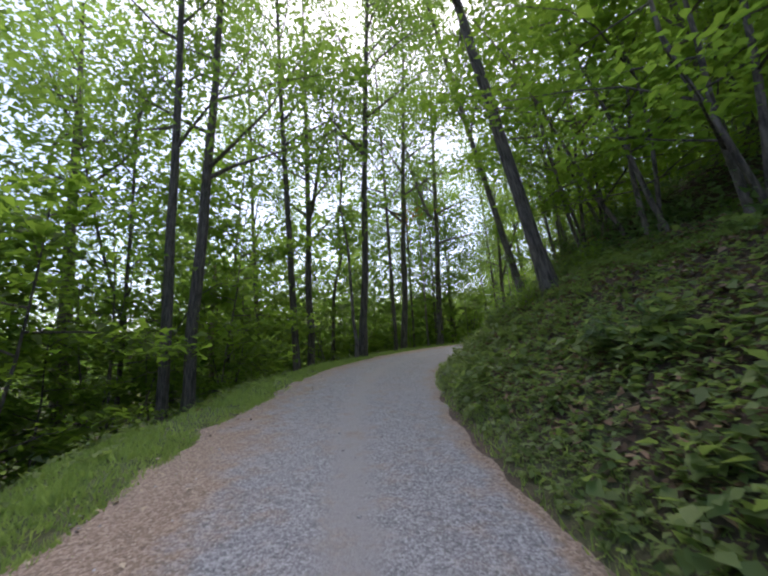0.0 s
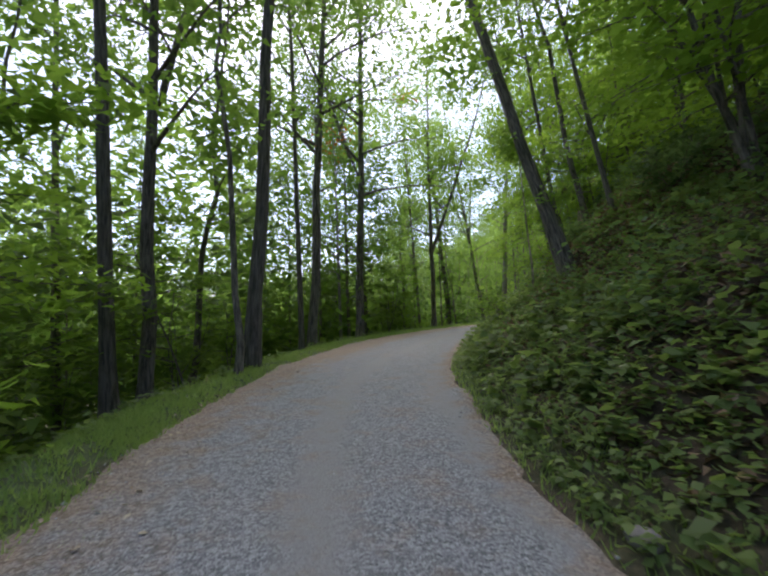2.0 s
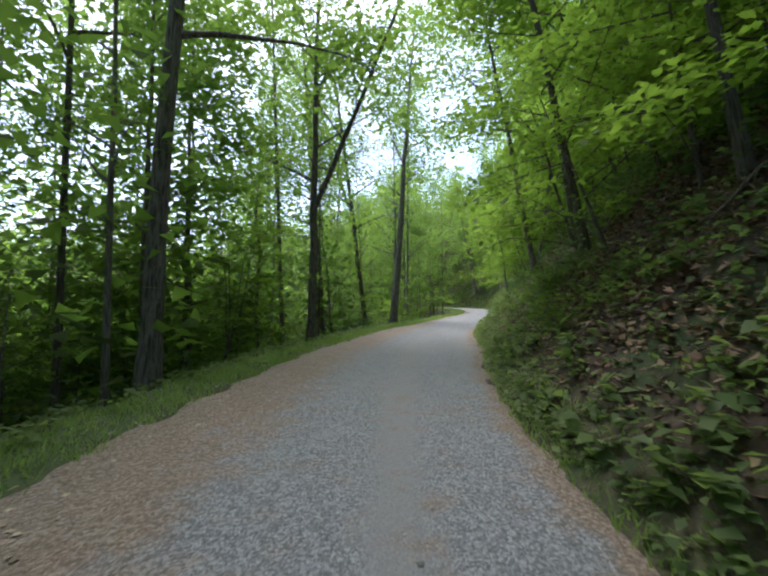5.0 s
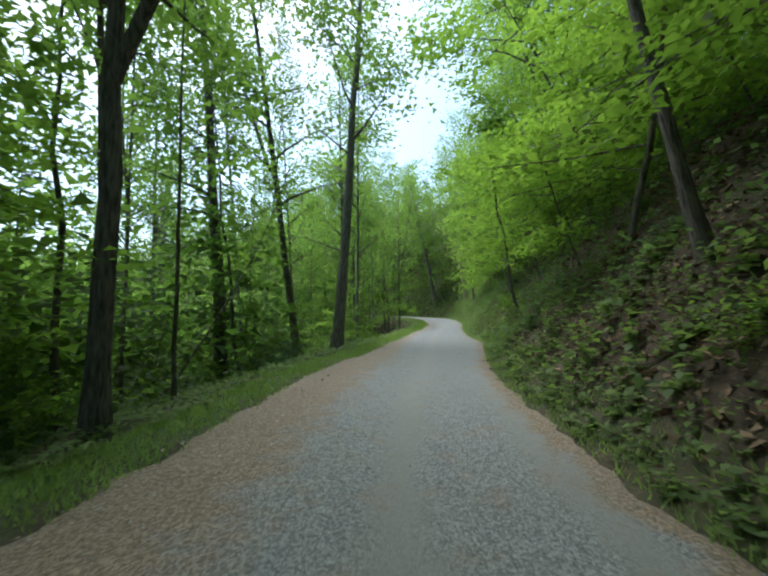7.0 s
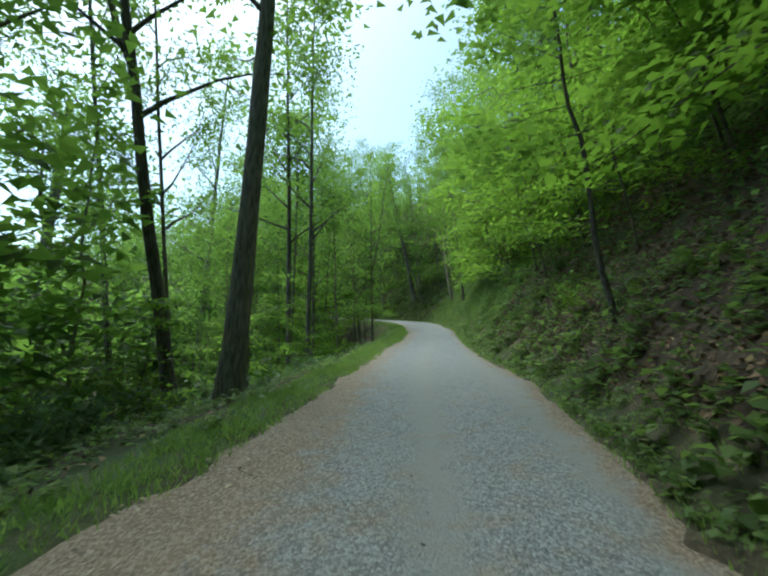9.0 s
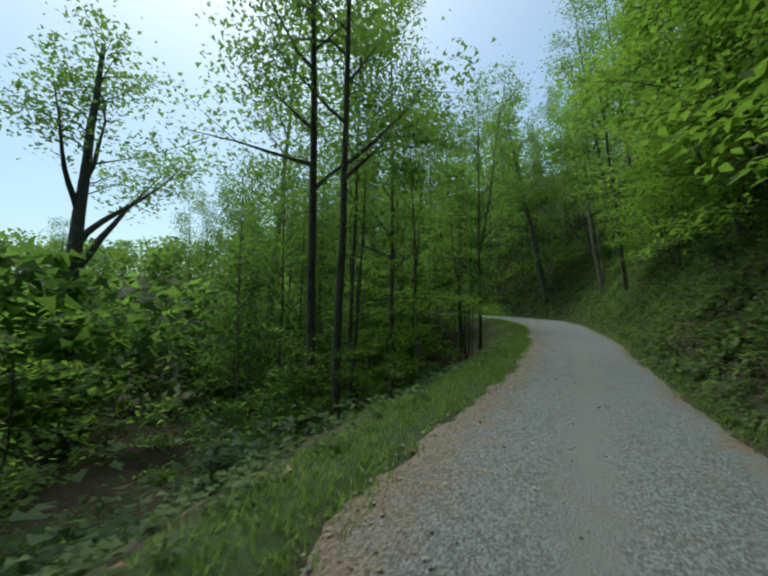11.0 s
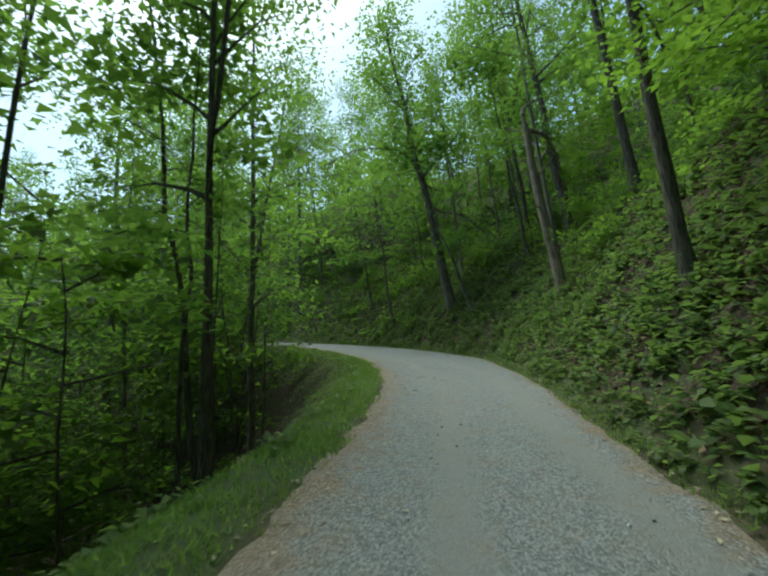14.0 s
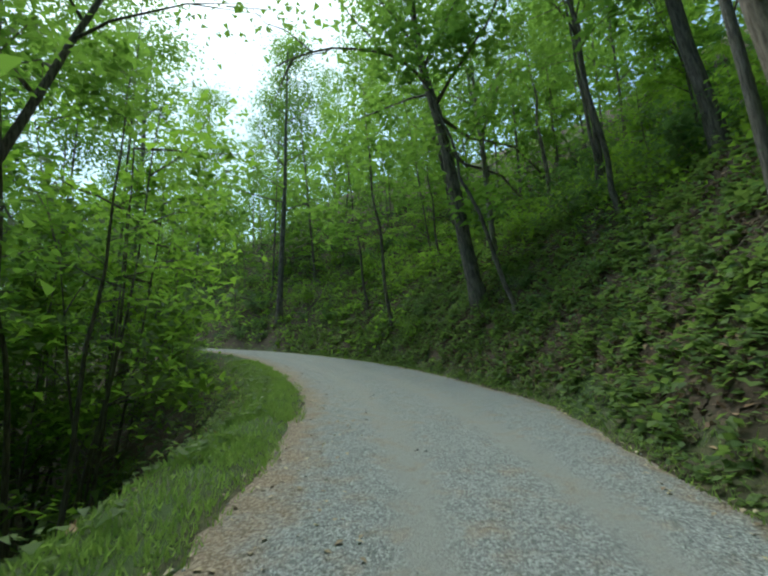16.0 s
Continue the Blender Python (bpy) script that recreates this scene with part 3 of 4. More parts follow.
NEAR = [tall_tree(131, "tall roadside hardwood with furrowed grey-brown bark and high green limbs", near=True, leaves=3800),
        tall_tree(132, "straight roadside tree with a bare dark lower trunk", limbs=14, first=0.4, near=True, leaves=3600),
        tall_tree(133, "roadside hardwood forked halfway up, dark ridged bark", fork=0.42, near=True, leaves=3900),
        tall_tree(134, "roadside tree with pale grey bark and a narrow crown", bark=BARK_PALE, first=0.3, near=True, leaves=3600),
        tall_tree(135, "roadside hardwood with leafy low side limbs", first=0.2, limbs=20, near=True, leaves=3900),
        tall_tree(136, "bent dark roadside tree with a one-sided crown", sway=1.4, first=0.4, near=True, leaves=3600),
        tall_tree(137, "big dark tree leaning out from the bank, with bare crooked limbs", near=True, leaves=4000, first=0.42,
                  arms=[(0.36, (-0.8, 0.3, 0.2), 4.5), (0.42, (0.5, -0.6, 0.3), 3.0)]),
        tall_tree(138, "large hillside hardwood with long crooked limbs over the slope", first=0.42, leaves=4200,
                  arms=[(0.36, (-0.9, 0.3, 0.05), 7.0), (0.46, (-0.9, 0.4, 0.1), 8.0), (0.5, (0.7, -0.4, 0.5), 5.0)])]
POLE = [tall_tree(141, "thin pole-like young tree with a small high crown", tall=15.0, thick=0.075, first=0.5, limbs=9, leaves=1000, size=0.27),
        tall_tree(142, "thin dark stem with a few leafy twigs near the top", tall=15.0, thick=0.075, first=0.42, limbs=9, leaves=1200, size=0.26, sway=0.9),
        tall_tree(143, "slender pale stem with sparse leaves", tall=15.0, thick=0.075, first=0.46, limbs=8, leaves=1200, size=0.26, bark=BARK_PALE)]
LOW = [understory_tree(201, "slim understory tree with flat tiers of bright green leaves"),
       understory_tree(202, "young maple-like tree with layered light green foliage", reach=2.8, leaves=2700),
       understory_tree(203, "clump of several thin stems with fresh green leaves", stems=4, thick=0.05, leaves=2500),
       understory_tree(204, "thin leaning sapling with a sparse leafy top", first=0.35, leaves=1500, reach=1.5),
       understory_tree(205, "low spreading understory tree with drooping green sprays", tall=4.5, reach=2.6, leaves=2300, first=0.12)]
LOW_NEAR = [understory_tree(211, "leaning understory tree with fine flat sprays of green leaves", reach=2.7, leaves=3100, size=0.14, near=True),
            understory_tree(212, "slim bank tree with layered sprays of fresh green leaves", reach=2.4, leaves=2900, size=0.135, near=True),
            understory_tree(213, "clump of thin leaning stems with light green sprays", stems=3, thick=0.05, leaves=3100, size=0.14, near=True),
            understory_tree(214, "low spreading bank tree with wide flat tiers of dark green leaves", tall=4.2, thick=0.045, reach=2.7, leaves=2400, size=0.15, first=0.1, near=True)]
BUSH = [shrub(301, "leafy green shrub on the forest floor"), shrub(302, "broad low shrub with dense dark green leaves", tall=1.0, reach=1.2, leaves=620),
        shrub(303, "upright bush with light green leaves", tall=1.9, leaves=640, leaf=LEAF_LOW, reach=0.5), shrub(304, "small weedy bush at the roadside", tall=0.7, leaves=300, size=0.1)]
taken = []


def grove(rows, protos, tallness=22.0, girth=0.2, sink=0.15):
    for x, y, thick, high, lx, ly, kind in rows:
        a = thick / 2 / girth
        put(protos[kind], x, y, (a, a, high / tallness), (lx, ly), 0.0 if kind in (6, 7) else x * 3.7 + y, sink + 0.25 * a, 1.05 if kind == 6 else min(max(a, 0.72 * high / tallness), 1.15))
        taken.append((x, y))


# trees by the road and on the bank: place, girth, height, lean, kind
grove([(-7.4, 13.9, 0.4, 27, 0.01, 0, 1), (-6.8, 14.4, 0.46, 27, 0.05, 0.02, 0), (-4.6, 22.6, 0.41, 27, -0.03, -0.01, 1), (-4.3, 24.2, 0.47, 27, 0, 0, 2), 
       (-8.6, 30.3, 0.42, 29, -0.03, -0.01, 1), (-1.2, 22.4, 0.37, 27, 0.05, 0, 0), (0.9, 30.6, 0.29, 25, -0.03, 0, 1), (1.4, 31.6, 0.44, 26, 0.05, 0, 0), 
       (2.8, 38.6, 0.25, 24, 0, 0, 1), (3.9, 37.1, 0.23, 19, -0.02, 0, 3), (4.6, 34.8, 0.44, 24, 0.03, -0.01, 2), 
       (13, 46.8, 0.28, 22, -0.04, 0.01, 1), (23.8, 54.1, 0.38, 25, -0.13, 0.03, 2), (24, 54.6, 0.29, 25, -0.06, 0.02, 3), (24.4, 62.1, 0.33, 27, -0.08, 0.02, 1), 
       (18.5, 64, 0.5, 26, 0, 0, 4)], NEAR)
grove([(34.3, 63.85, 0.42, 25, -0.02, 0, 1), (34.65, 62.3, 0.28, 25, 0.02, 0, 0), (43.5, 73.8, 0.38, 27, -0.01, 0, 1), (37.8, 87.8, 0.67, 33, 0.08, 0, 0), 
       (43, 78.5, 0.29, 18, -0.02, 0, 1), (51.2, 73.5, 0.2, 18, 0, 0, 2), (55, 80.7, 0.28, 18, 0, 0, 2), (72.7, 110.5, 0.64, 24, -0.01, 0, 1), 
       (16, 62, 0.35, 22, 0, 0, 5), (32.6, 69.1, 0.3, 20, 0, 0, 3)], NEAR)
grove([(4.8, 11.7, 0.45, 20, -0.18, 0.06, 1), (6.4, 18.7, 0.31, 22, -0.15, 0.21, 0), (8.1, 18.9, 0.26, 22, -0.07, 0.13, 3), (11.3, 25, 0.2, 18, -0.05, 0.1, 1), 
       (14.1, 29, 0.23, 16, -0.1, 0.12, 1), (18.7, 33.7, 0.25, 19, -0.06, 0.16, 6), (17.4, 31.2, 0.17, 20, -0.02, 0.13, 1), (58.3, 66.2, 0.49, 22, -0.04, 0.08, 6), 
       (66.4, 73.2, 0.4, 22, -0.04, 0.07, 3), (71.9, 84.7, 0.74, 24, -0.12, 0.13, 7), (74.7, 86, 0.59, 23, -0.04, 0.05, 3), (71.3, 75.1, 0.41, 23, -0.03, 0.12, 0), 
       (67, 70, 0.4, 22, -0.03, 0.1, 1), (84.5, 93.5, 0.7, 24, -0.12, 0.08, 3)], NEAR)
# thin stems
grove([(-1.5, 21.1, 0.19, 17, -0.01, 0, 1), (19.2, 51.9, 0.15, 15, -0.05, 0.01, 1), (51.9, 75.8, 0.17, 16, -0.06, 0.02, 1), (56.2, 85, 0.13, 14, -0.06, 0, 1), 
       (56.7, 83.8, 0.11, 12, 0.04, 0, 1), (70.4, 81.7, 0.18, 12, -0.14, 0.19, 1), (72.3, 78.4, 0.18, 14, -0.09, 0.18, 1), (10.5, 22.5, 0.17, 15, -0.06, 0.08, 1), 
       (28.6, 42.8, 0.12, 9, -0.03, 0.06, 1), (14.1, 44.4, 0.14, 14, 0, 0, 0), (52.4, 76.6, 0.13, 13, 0.02, 0, 1), (51.0, 74.6, 0.12, 12, -0.03, 0, 1), 
       (51.6, 75.0, 0.1, 11, 0.03, 0, 0), (6.1, 19.8, 0.07, 5, -0.03, 0.05, 2), (72.8, 92.6, 0.2, 14, -0.1, 0, 1), (74.5, 98, 0.18, 13, -0.08, 0, 1)], POLE, 15.0, 0.075)
dead = snag(401, "broken grey-brown dead trunk with splintered top, beside green undergrowth", 11.0, 0.19)
put(dead, -9.3, 23.0, lean=(0.01, 0))
dead2 = snag(402, "split dead tree with one bare crooked limb, leaning", 8.3, 0.24, [(10, (-0.85, 0.5, 0.15), 4.5), (11, (-0.2, 0.1, 1.0), 1.6)])
put(dead2, 64.8, 72.4, lean=(-0.07, 0.13))
taken += [(-9.3, 23.0), (64.8, 72.4)]
BIG = [tall_tree(120, "massive straight hardwood with furrowed bark, below the road", thick=0.36, tall=26.0, limbs=18, first=0.36, leaves=5200),
       tall_tree(121, "big hardwood with pale blotched bark at the road's edge", thick=0.33, tall=26.0, limbs=16, first=0.38, leaves=5000, bark=BARK_PALE),
       tall_tree(122, "dark tree forked low into two rising stems", thick=0.21, tall=22.0, fork=0.3, first=0.34, leaves=4800),
       tall_tree(123, "huge dark valley tree dividing into heavy rising limbs against the sky", thick=0.78, tall=30.0, bough=(0.6, -0.01, 0.1), first=0.62, limbs=14, leaves=4600, sway=0.9, size=0.34,
                 arms=[(0.43, (0.8, -0.4, 1.25), 14.0), (0.52, (0.7, -0.4, 1.2), 11.0), (0.58, (-0.6, 0.3, 1.5), 9.0), (0.66, (0.35, -0.15, 1.2), 9.0)])]
put(BIG[0], 19.3, 53.8, lean=(-0.07, 0.03), turn=0.0, sink=0.3)
put(BIG[1], 23.8, 50.6, lean=(0.07, -0.03), turn=0.0, sink=0.3)
put(BIG[2], 11.8, 40.7, lean=(-0.0, 0.0), turn=2.5, sink=0.3)
put(BIG[3], 23.8, 85.4, lean=(0.06, -0.02), turn=0.0, sink=0.3)
put(BIG[0], 52.0, 97.0, turn=2.0, sink=0.3)
put(BIG[1], 60.0, 108.0, turn=1.0, sink=0.3)
taken += [(19.3, 53.8), (23.8, 50.6), (11.8, 40.7), (23.8, 85.4), (52.0, 97.0), (60.0, 108.0)]
taken += [(31.2 - 0.22 * d, 54 + d) for d in np.arange(6.0, 30.0, 1.8)]  # a clearing in front of the huge valley tree
oak = tall_tree(110, "large dark oak with heavy crooked limbs reaching sideways", thick=0.42, first=0.62, limbs=12, tall=30.0, leaves=5200, sway=0.6,
                arms=[(0.65, (1.0, 0.1, 0.15), 8.5), (0.72, (1.0, 0.25, 0.2), 9.0), (0.65, (-1.0, 0.1, 0.4), 6.5), (0.58, (-0.9, 0.3, 0.5), 6.0), (0.58, (0.9, -0.3, 0.5), 5.0), (0.72, (0.3, -0.2, 1.0), 7.0)])
put(oak, -15.9, 21.0, (1.1, 1.1, 1.0), sink=0.3)
taken.append((-15.9, 21.0))


def scatter(count, lo, hi, near, far, gap, seed, bias=1.0):
    """Random places beside the road between two offsets, none closer than gap to another."""
    rng = np.random.RandomState(seed)
    out, tries = [], 0
    while len(out) < count and tries < count * 40:
        tries += 1
        k = np.searchsorted(RUN, rng.uniform(lo, hi))
        o = near + (far - near) * rng.rand() ** bias
        o = o + WIDE_L[k] if o > 0 else o - WIDE_R[k]
        x, y = LINE[k, :2] + o * np.array([-AHEAD[k, 1], AHEAD[k, 0]])
        _, real = station((x, y))
        if real[0] * o < 0 or abs(real[0]) < min(abs(o) * 0.7, abs(o) - 1):
            continue
        if any((x - a) ** 2 + (y - b) ** 2 < gap * gap for a, b in taken + out):
            continue
        out.append((x, y))
    taken.extend(out)
    return out, rng


def plant(protos, spots, rng, low, high, lean=0.0, group="", thin=(0.8, 1.2), uphill=0.0):
    for x, y in spots:
        k, o = station((x, y))
        s = rng.uniform(low, high)
        w = s * rng.uniform(*thin)
        out = np.array([-AHEAD[k[0], 1], AHEAD[k[0], 0]]) * uphill * rng.uniform(0.4, 1.3)
        ob = put(protos[rng.randint(len(protos))], x, y, (w, w, s), (out[0] + rng.normal(0, lean), out[1] + rng.normal(0, lean)), rng.uniform(0, 6.28), 0.1, s * 0.95)
        if group:
            ob["group"] = group


# tall trees in the gully, bare far up, whose crowns stand over the bend
HIGH = [tall_tree(151, "very tall gully tree, bare far up, with a wide high crown", tall=27.0, thick=0.2, first=0.56, limbs=14, leaves=4200),
        tall_tree(152, "tall straight gully tree with dark bark and a spreading top", tall=27.0, thick=0.2, first=0.6, limbs=13, leaves=4200)]
for n, (x, y) in enumerate([(42.0, 84.0), (38.6, 70.6), (40.4, 73.6), (46.6, 76.8), (58.5, 99.5), (55.5, 103.0), (59.0, 112.0), (80.5, 112.0), (74.5, 117.0), (68.0, 125.0)]):
    put(HIGH[n % 2], x, y, (0.75, 0.75, 1.0 + 0.04 * (n % 3)), (0.02 * (n % 4), -0.02), n * 1.7, 0.3, 1.1)["group"] = "tall trees round the bend"
    taken.append((x, y))


# trees whose crowns meet over the road
def canopy(lo, hi, step, near, far, lean, seed):
    rng = np.random.RandomState(seed)
    for run in np.arange(lo, hi, step):
        k = np.searchsorted(RUN, run + rng.uniform(-2, 2))
        o = rng.uniform(near, far)
        o = o + WIDE_L[k] if o > 0 else o - WIDE_R[k]
        side = np.array([-AHEAD[k, 1], AHEAD[k, 0]])
        x, y = LINE[k, :2] + o * side
        if any((x - p) ** 2 + (y - q) ** 2 < 2.6 for p, q in taken):
            continue
        tilt = -side * np.sign(o) * lean * rng.uniform(0.6, 1.3)
        high = rng.uniform(0.9, 1.1)
        girth = rng.uniform(0.55, 0.85)
        put(NEAR[rng.choice([0, 1, 2, 4])], x, y, (girth, girth, high), tuple(tilt), rng.uniform(0, 6.28), 0.25, 1.2)["group"] = "trees arching over the road"
        taken.append((x, y))


canopy(46, 76, 8.0, -8.0, -13.0, 0.14, 61)
canopy(76, 124, 6.0, -8.0, -14.0, 0.14, 65)
canopy(116, 137, 3.6, -7.0, -14.0, 0.14, 66)
canopy(137, 186, 11.0, -8.0, -14.0, 0.16, 64)
# a copse before the second bend
for n, (x, y) in enumerate([(5.2, 41.0), (7.2, 43.8), (8.0, 47.0)]):
    put(TALL[(0, 4, 5)[n % 3]], x, y, (0.75, 0.75, 0.95), (0.0, 0.02), n * 1.3, 0.3, 1.2)["group"] = "woods on the valley side"
    taken.append((x, y))
# woods beside the start
for n, (x, y) in enumerate([(-14.0, 10.0), (-17.0, 15.0), (-12.0, 19.0), (-19.0, 9.0), (-14.5, 27.0), (-21.0, 22.0), (-12.0, 4.5)]):
    put(TALL[n % 5], x, y, (0.7, 0.7, 1.05), (0.02, 0.0), n * 2.1, 0.3, 1.25)["group"] = "woods on the valley side"
    taken.append((x, y))

canopy(84, 98, 7.0, 6.0, 8.0, 0.05, 62)

for n, (x, y) in enumerate([(-10.0, 12.0), (-11.5, 8.5), (-13.5, 14.5), (-9.5, 17.5), (-15.5, 19.0), (-8.0, 21.5), (-11.0, 24.0)]):
    put(LOW[n % 3], x, y, (1.05, 1.05, 1.1), (0.0, 0.03), n * 2.3, 0.1)["group"] = "young trees on the valley side"
    taken.append((x, y))

# leafy young trees that hang out over the road from the bank, and light ones in the gully
plant(LOW_NEAR[3:], *scatter(22, 72, 112, -2.6, -6.0, 1.2, 75), 0.85, 1.25, 0.05, "young trees on the bank", (0.9, 1.2), 0.3)
plant(LOW_NEAR[3:], *scatter(7, 112, 134, -2.8, -6.0, 1.4, 76), 0.8, 1.1, 0.05, "young trees on the bank", (0.9, 1.2), 0.25)
plant(LOW_NEAR[3:], *scatter(6, 133, 142, -4.5, -8.0, 1.4, 77), 0.8, 1.1, 0.05, "young trees on the bank", (0.9, 1.2), 0.2)
plant(LOW_NEAR[:3], *scatter(15, 74, 104, -3.0, -8.0, 1.3, 71), 1.0, 1.35, 0.05, "young trees on the bank", (0.9, 1.2), 0.28)
plant(LOW_NEAR[:3], *scatter(15, 104, 140, -3.4, -8.5, 1.4, 72), 1.0, 1.3, 0.05, "young trees on the bank", (0.9, 1.2), 0.22)
plant(LOW_NEAR[:3], *scatter(9, 122, 138, -3.6, -9.0, 1.4, 74), 1.0, 1.35, 0.05, "young trees on the bank", (0.9, 1.2), 0.18)
plant(LOW_NEAR[:3], *scatter(6, 52, 74, -4.5, -8.0, 1.5, 73), 1.0, 1.35, 0.05, "young trees on the bank", (0.9, 1.2), 0.15)
for n, (x, y) in enumerate([(53.5, 87.5), (55.5, 92.5), (50.5, 89.0), (58.5, 93.0), (60.0, 100.0), (56.0, 97.0), (47.5, 86.0), (52.0, 94.0), (61.5, 105.0), (49.0, 78.0), (46.0, 81.0), (57.5, 88.5)]):
    put(LOW[n % 3], x, y, (1.35, 1.35, 1.7 + 0.1 * (n % 4)), (0.03, -0.03), n * 1.9, 0.1, 1.35)["group"] = "young trees in the gully"
    taken.append((x, y))
for n, (x, y) in enumerate([(-9.2, 9.3), (-12.2, 12.6), (-10.2, 15.4), (-13.0, 17.6), (-7.6, 19.2), (-11.0, 21.2)]):
    put(LOW[n % 3], x, y, (1.2, 1.2, 1.3), (0.02, 0.0), n * 2.9, 0.1, 1.2)["group"] = "young trees on the valley side"
    taken.append((x, y))

for n, (x, y) in enumerate([(34.6, 70.0), (36.8, 73.5), (39.6, 78.0), (34.5, 77.0)]):
    put(TALL[4], x, y, (0.7, 0.7, 0.85), (0.02, 0.0), n * 2.3, 0.3, 1.15)["group"] = "woods on the valley side"
    taken.append((x, y))

# woods on both sides
plant(TALL, *scatter(27, 35, 86, 7.0, 26, 2.7, 1), 0.8, 1.1, 0.03, "woods on the valley side", (0.5, 1.0))
plant(TALL, *scatter(3, 82, 104, 9.0, 24, 2.7, 41), 0.9, 1.1, 0.03, "woods on the valley side", (0.6, 0.9))
plant(TALL, *scatter(5, 130, 150, 9.0, 22, 2.7, 17), 0.8, 1.1, 0.03, "woods on the valley side", (0.5, 1.0))
plant(TALL, *scatter(6, 176, 232, 8.0, 24, 2.7, 11), 0.9, 1.2, 0.03, "woods on the valley side", (0.5, 0.8))
plant(TALL, *scatter(22, 38, 140, -8.0, -26, 2.6, 2), 0.65, 1.0, 0.03, "woods on the uphill side", (0.5, 1.0), 0.08)
plant(TALL, *scatter(17, 140, 232, -9.0, -26, 2.7, 12), 0.85, 1.2, 0.03, "woods on the uphill side", (0.4, 0.7), 0.06)
plant(TALL, *scatter(16, 150, 204, -13, -36, 3.0, 33), 0.9, 1.15, 0.03, "woods on the uphill side", (0.5, 0.8), 0.05)
plant(TALL[:4], *scatter(8, 118, 176, -8, -14, 2.6, 31), 0.9, 1.15, 0.03, "woods on the uphill side", (0.5, 0.75), 0.1)
plant(POLE, *scatter(38, 42, 210, 3.2, 18, 1.2, 21), 0.7, 1.15, 0.03, "thin stems on the valley side", (0.8, 1.6))
plant(POLE, *scatter(36, 46, 210, -4.0, -20, 1.2, 22), 0.6, 1.0, 0.04, "thin stems on the uphill side", (0.8, 1.8), 0.1)
plant(LOW, *scatter(27, 42, 104, 5.0, 18, 1.7, 3, 1.2), 0.8, 1.25, 0.05, "young trees on the valley side")
plant(LOW, *scatter(20, 102, 128, 5.0, 14, 1.5, 13, 1.2), 0.6, 0.95, 0.05, "young trees on the valley side")
plant(LOW, *scatter(18, 56, 92, 4.0, 12, 1.5, 35, 1.2), 0.6, 1.0, 0.05, "young trees on the valley side")
plant(LOW, *scatter(7, 128, 150, 9.5, 17, 1.7, 36, 1.3), 0.7, 1.1, 0.05, "young trees on the valley side")
plant(LOW, *scatter(16, 164, 205, 4.0, 14, 1.7, 15, 1.2), 0.8, 1.2, 0.05, "young trees on the valley side")
plant(LOW, *scatter(44, 42, 140, -6.5, -17, 1.5, 4, 1.2), 0.7, 1.25, 0.05, "young trees on the bank", (0.8, 1.2), 0.15)
plant(LOW, *scatter(44, 138, 205, -7.0, -24, 1.4, 14, 1.0), 0.6, 1.1, 0.05, "young trees on the bank", (0.8, 1.2), 0.12)
plant(BUSH, *scatter(44, 42, 112, 3.4, 10, 0.9, 5, 1.2), 0.7, 1.3, 0.05, "bushes under the trees")
plant(BUSH, *scatter(7, 126, 148, 6.0, 11, 0.9, 19, 1.0), 0.7, 1.2, 0.05, "bushes under the trees")
plant(BUSH, *scatter(14, 160, 190, 2.4, 8, 0.9, 16, 1.4), 0.7, 1.3, 0.05, "bushes under the trees")
plant(BUSH, *scatter(60, 130, 192, -3.0, -15, 1.0, 18, 1.2), 0.9, 1.7, 0.05, "bushes on the bank", (0.9, 1.3), 0.1)
plant(BUSH, *scatter(85, 42, 190, -1.2, -8, 0.8, 6, 1.3), 0.5, 1.1, 0.05, "bushes on the bank", (0.8, 1.2), 0.1)

for n, (x, y) in enumerate([(30.4, 56.6), (28.8, 57.2), (31.4, 58.2), (29.6, 59.0), (27.6, 59.4), (30.6, 60.6), (28.6, 61.6), (32.4, 57.0), (26.6, 57.4)]):
    put(BUSH[n % 2], x, y, (1.05, 1.05, 1.0), (0.0, 0.05), n * 1.7, 0.1)["group"] = "bushes under the trees"


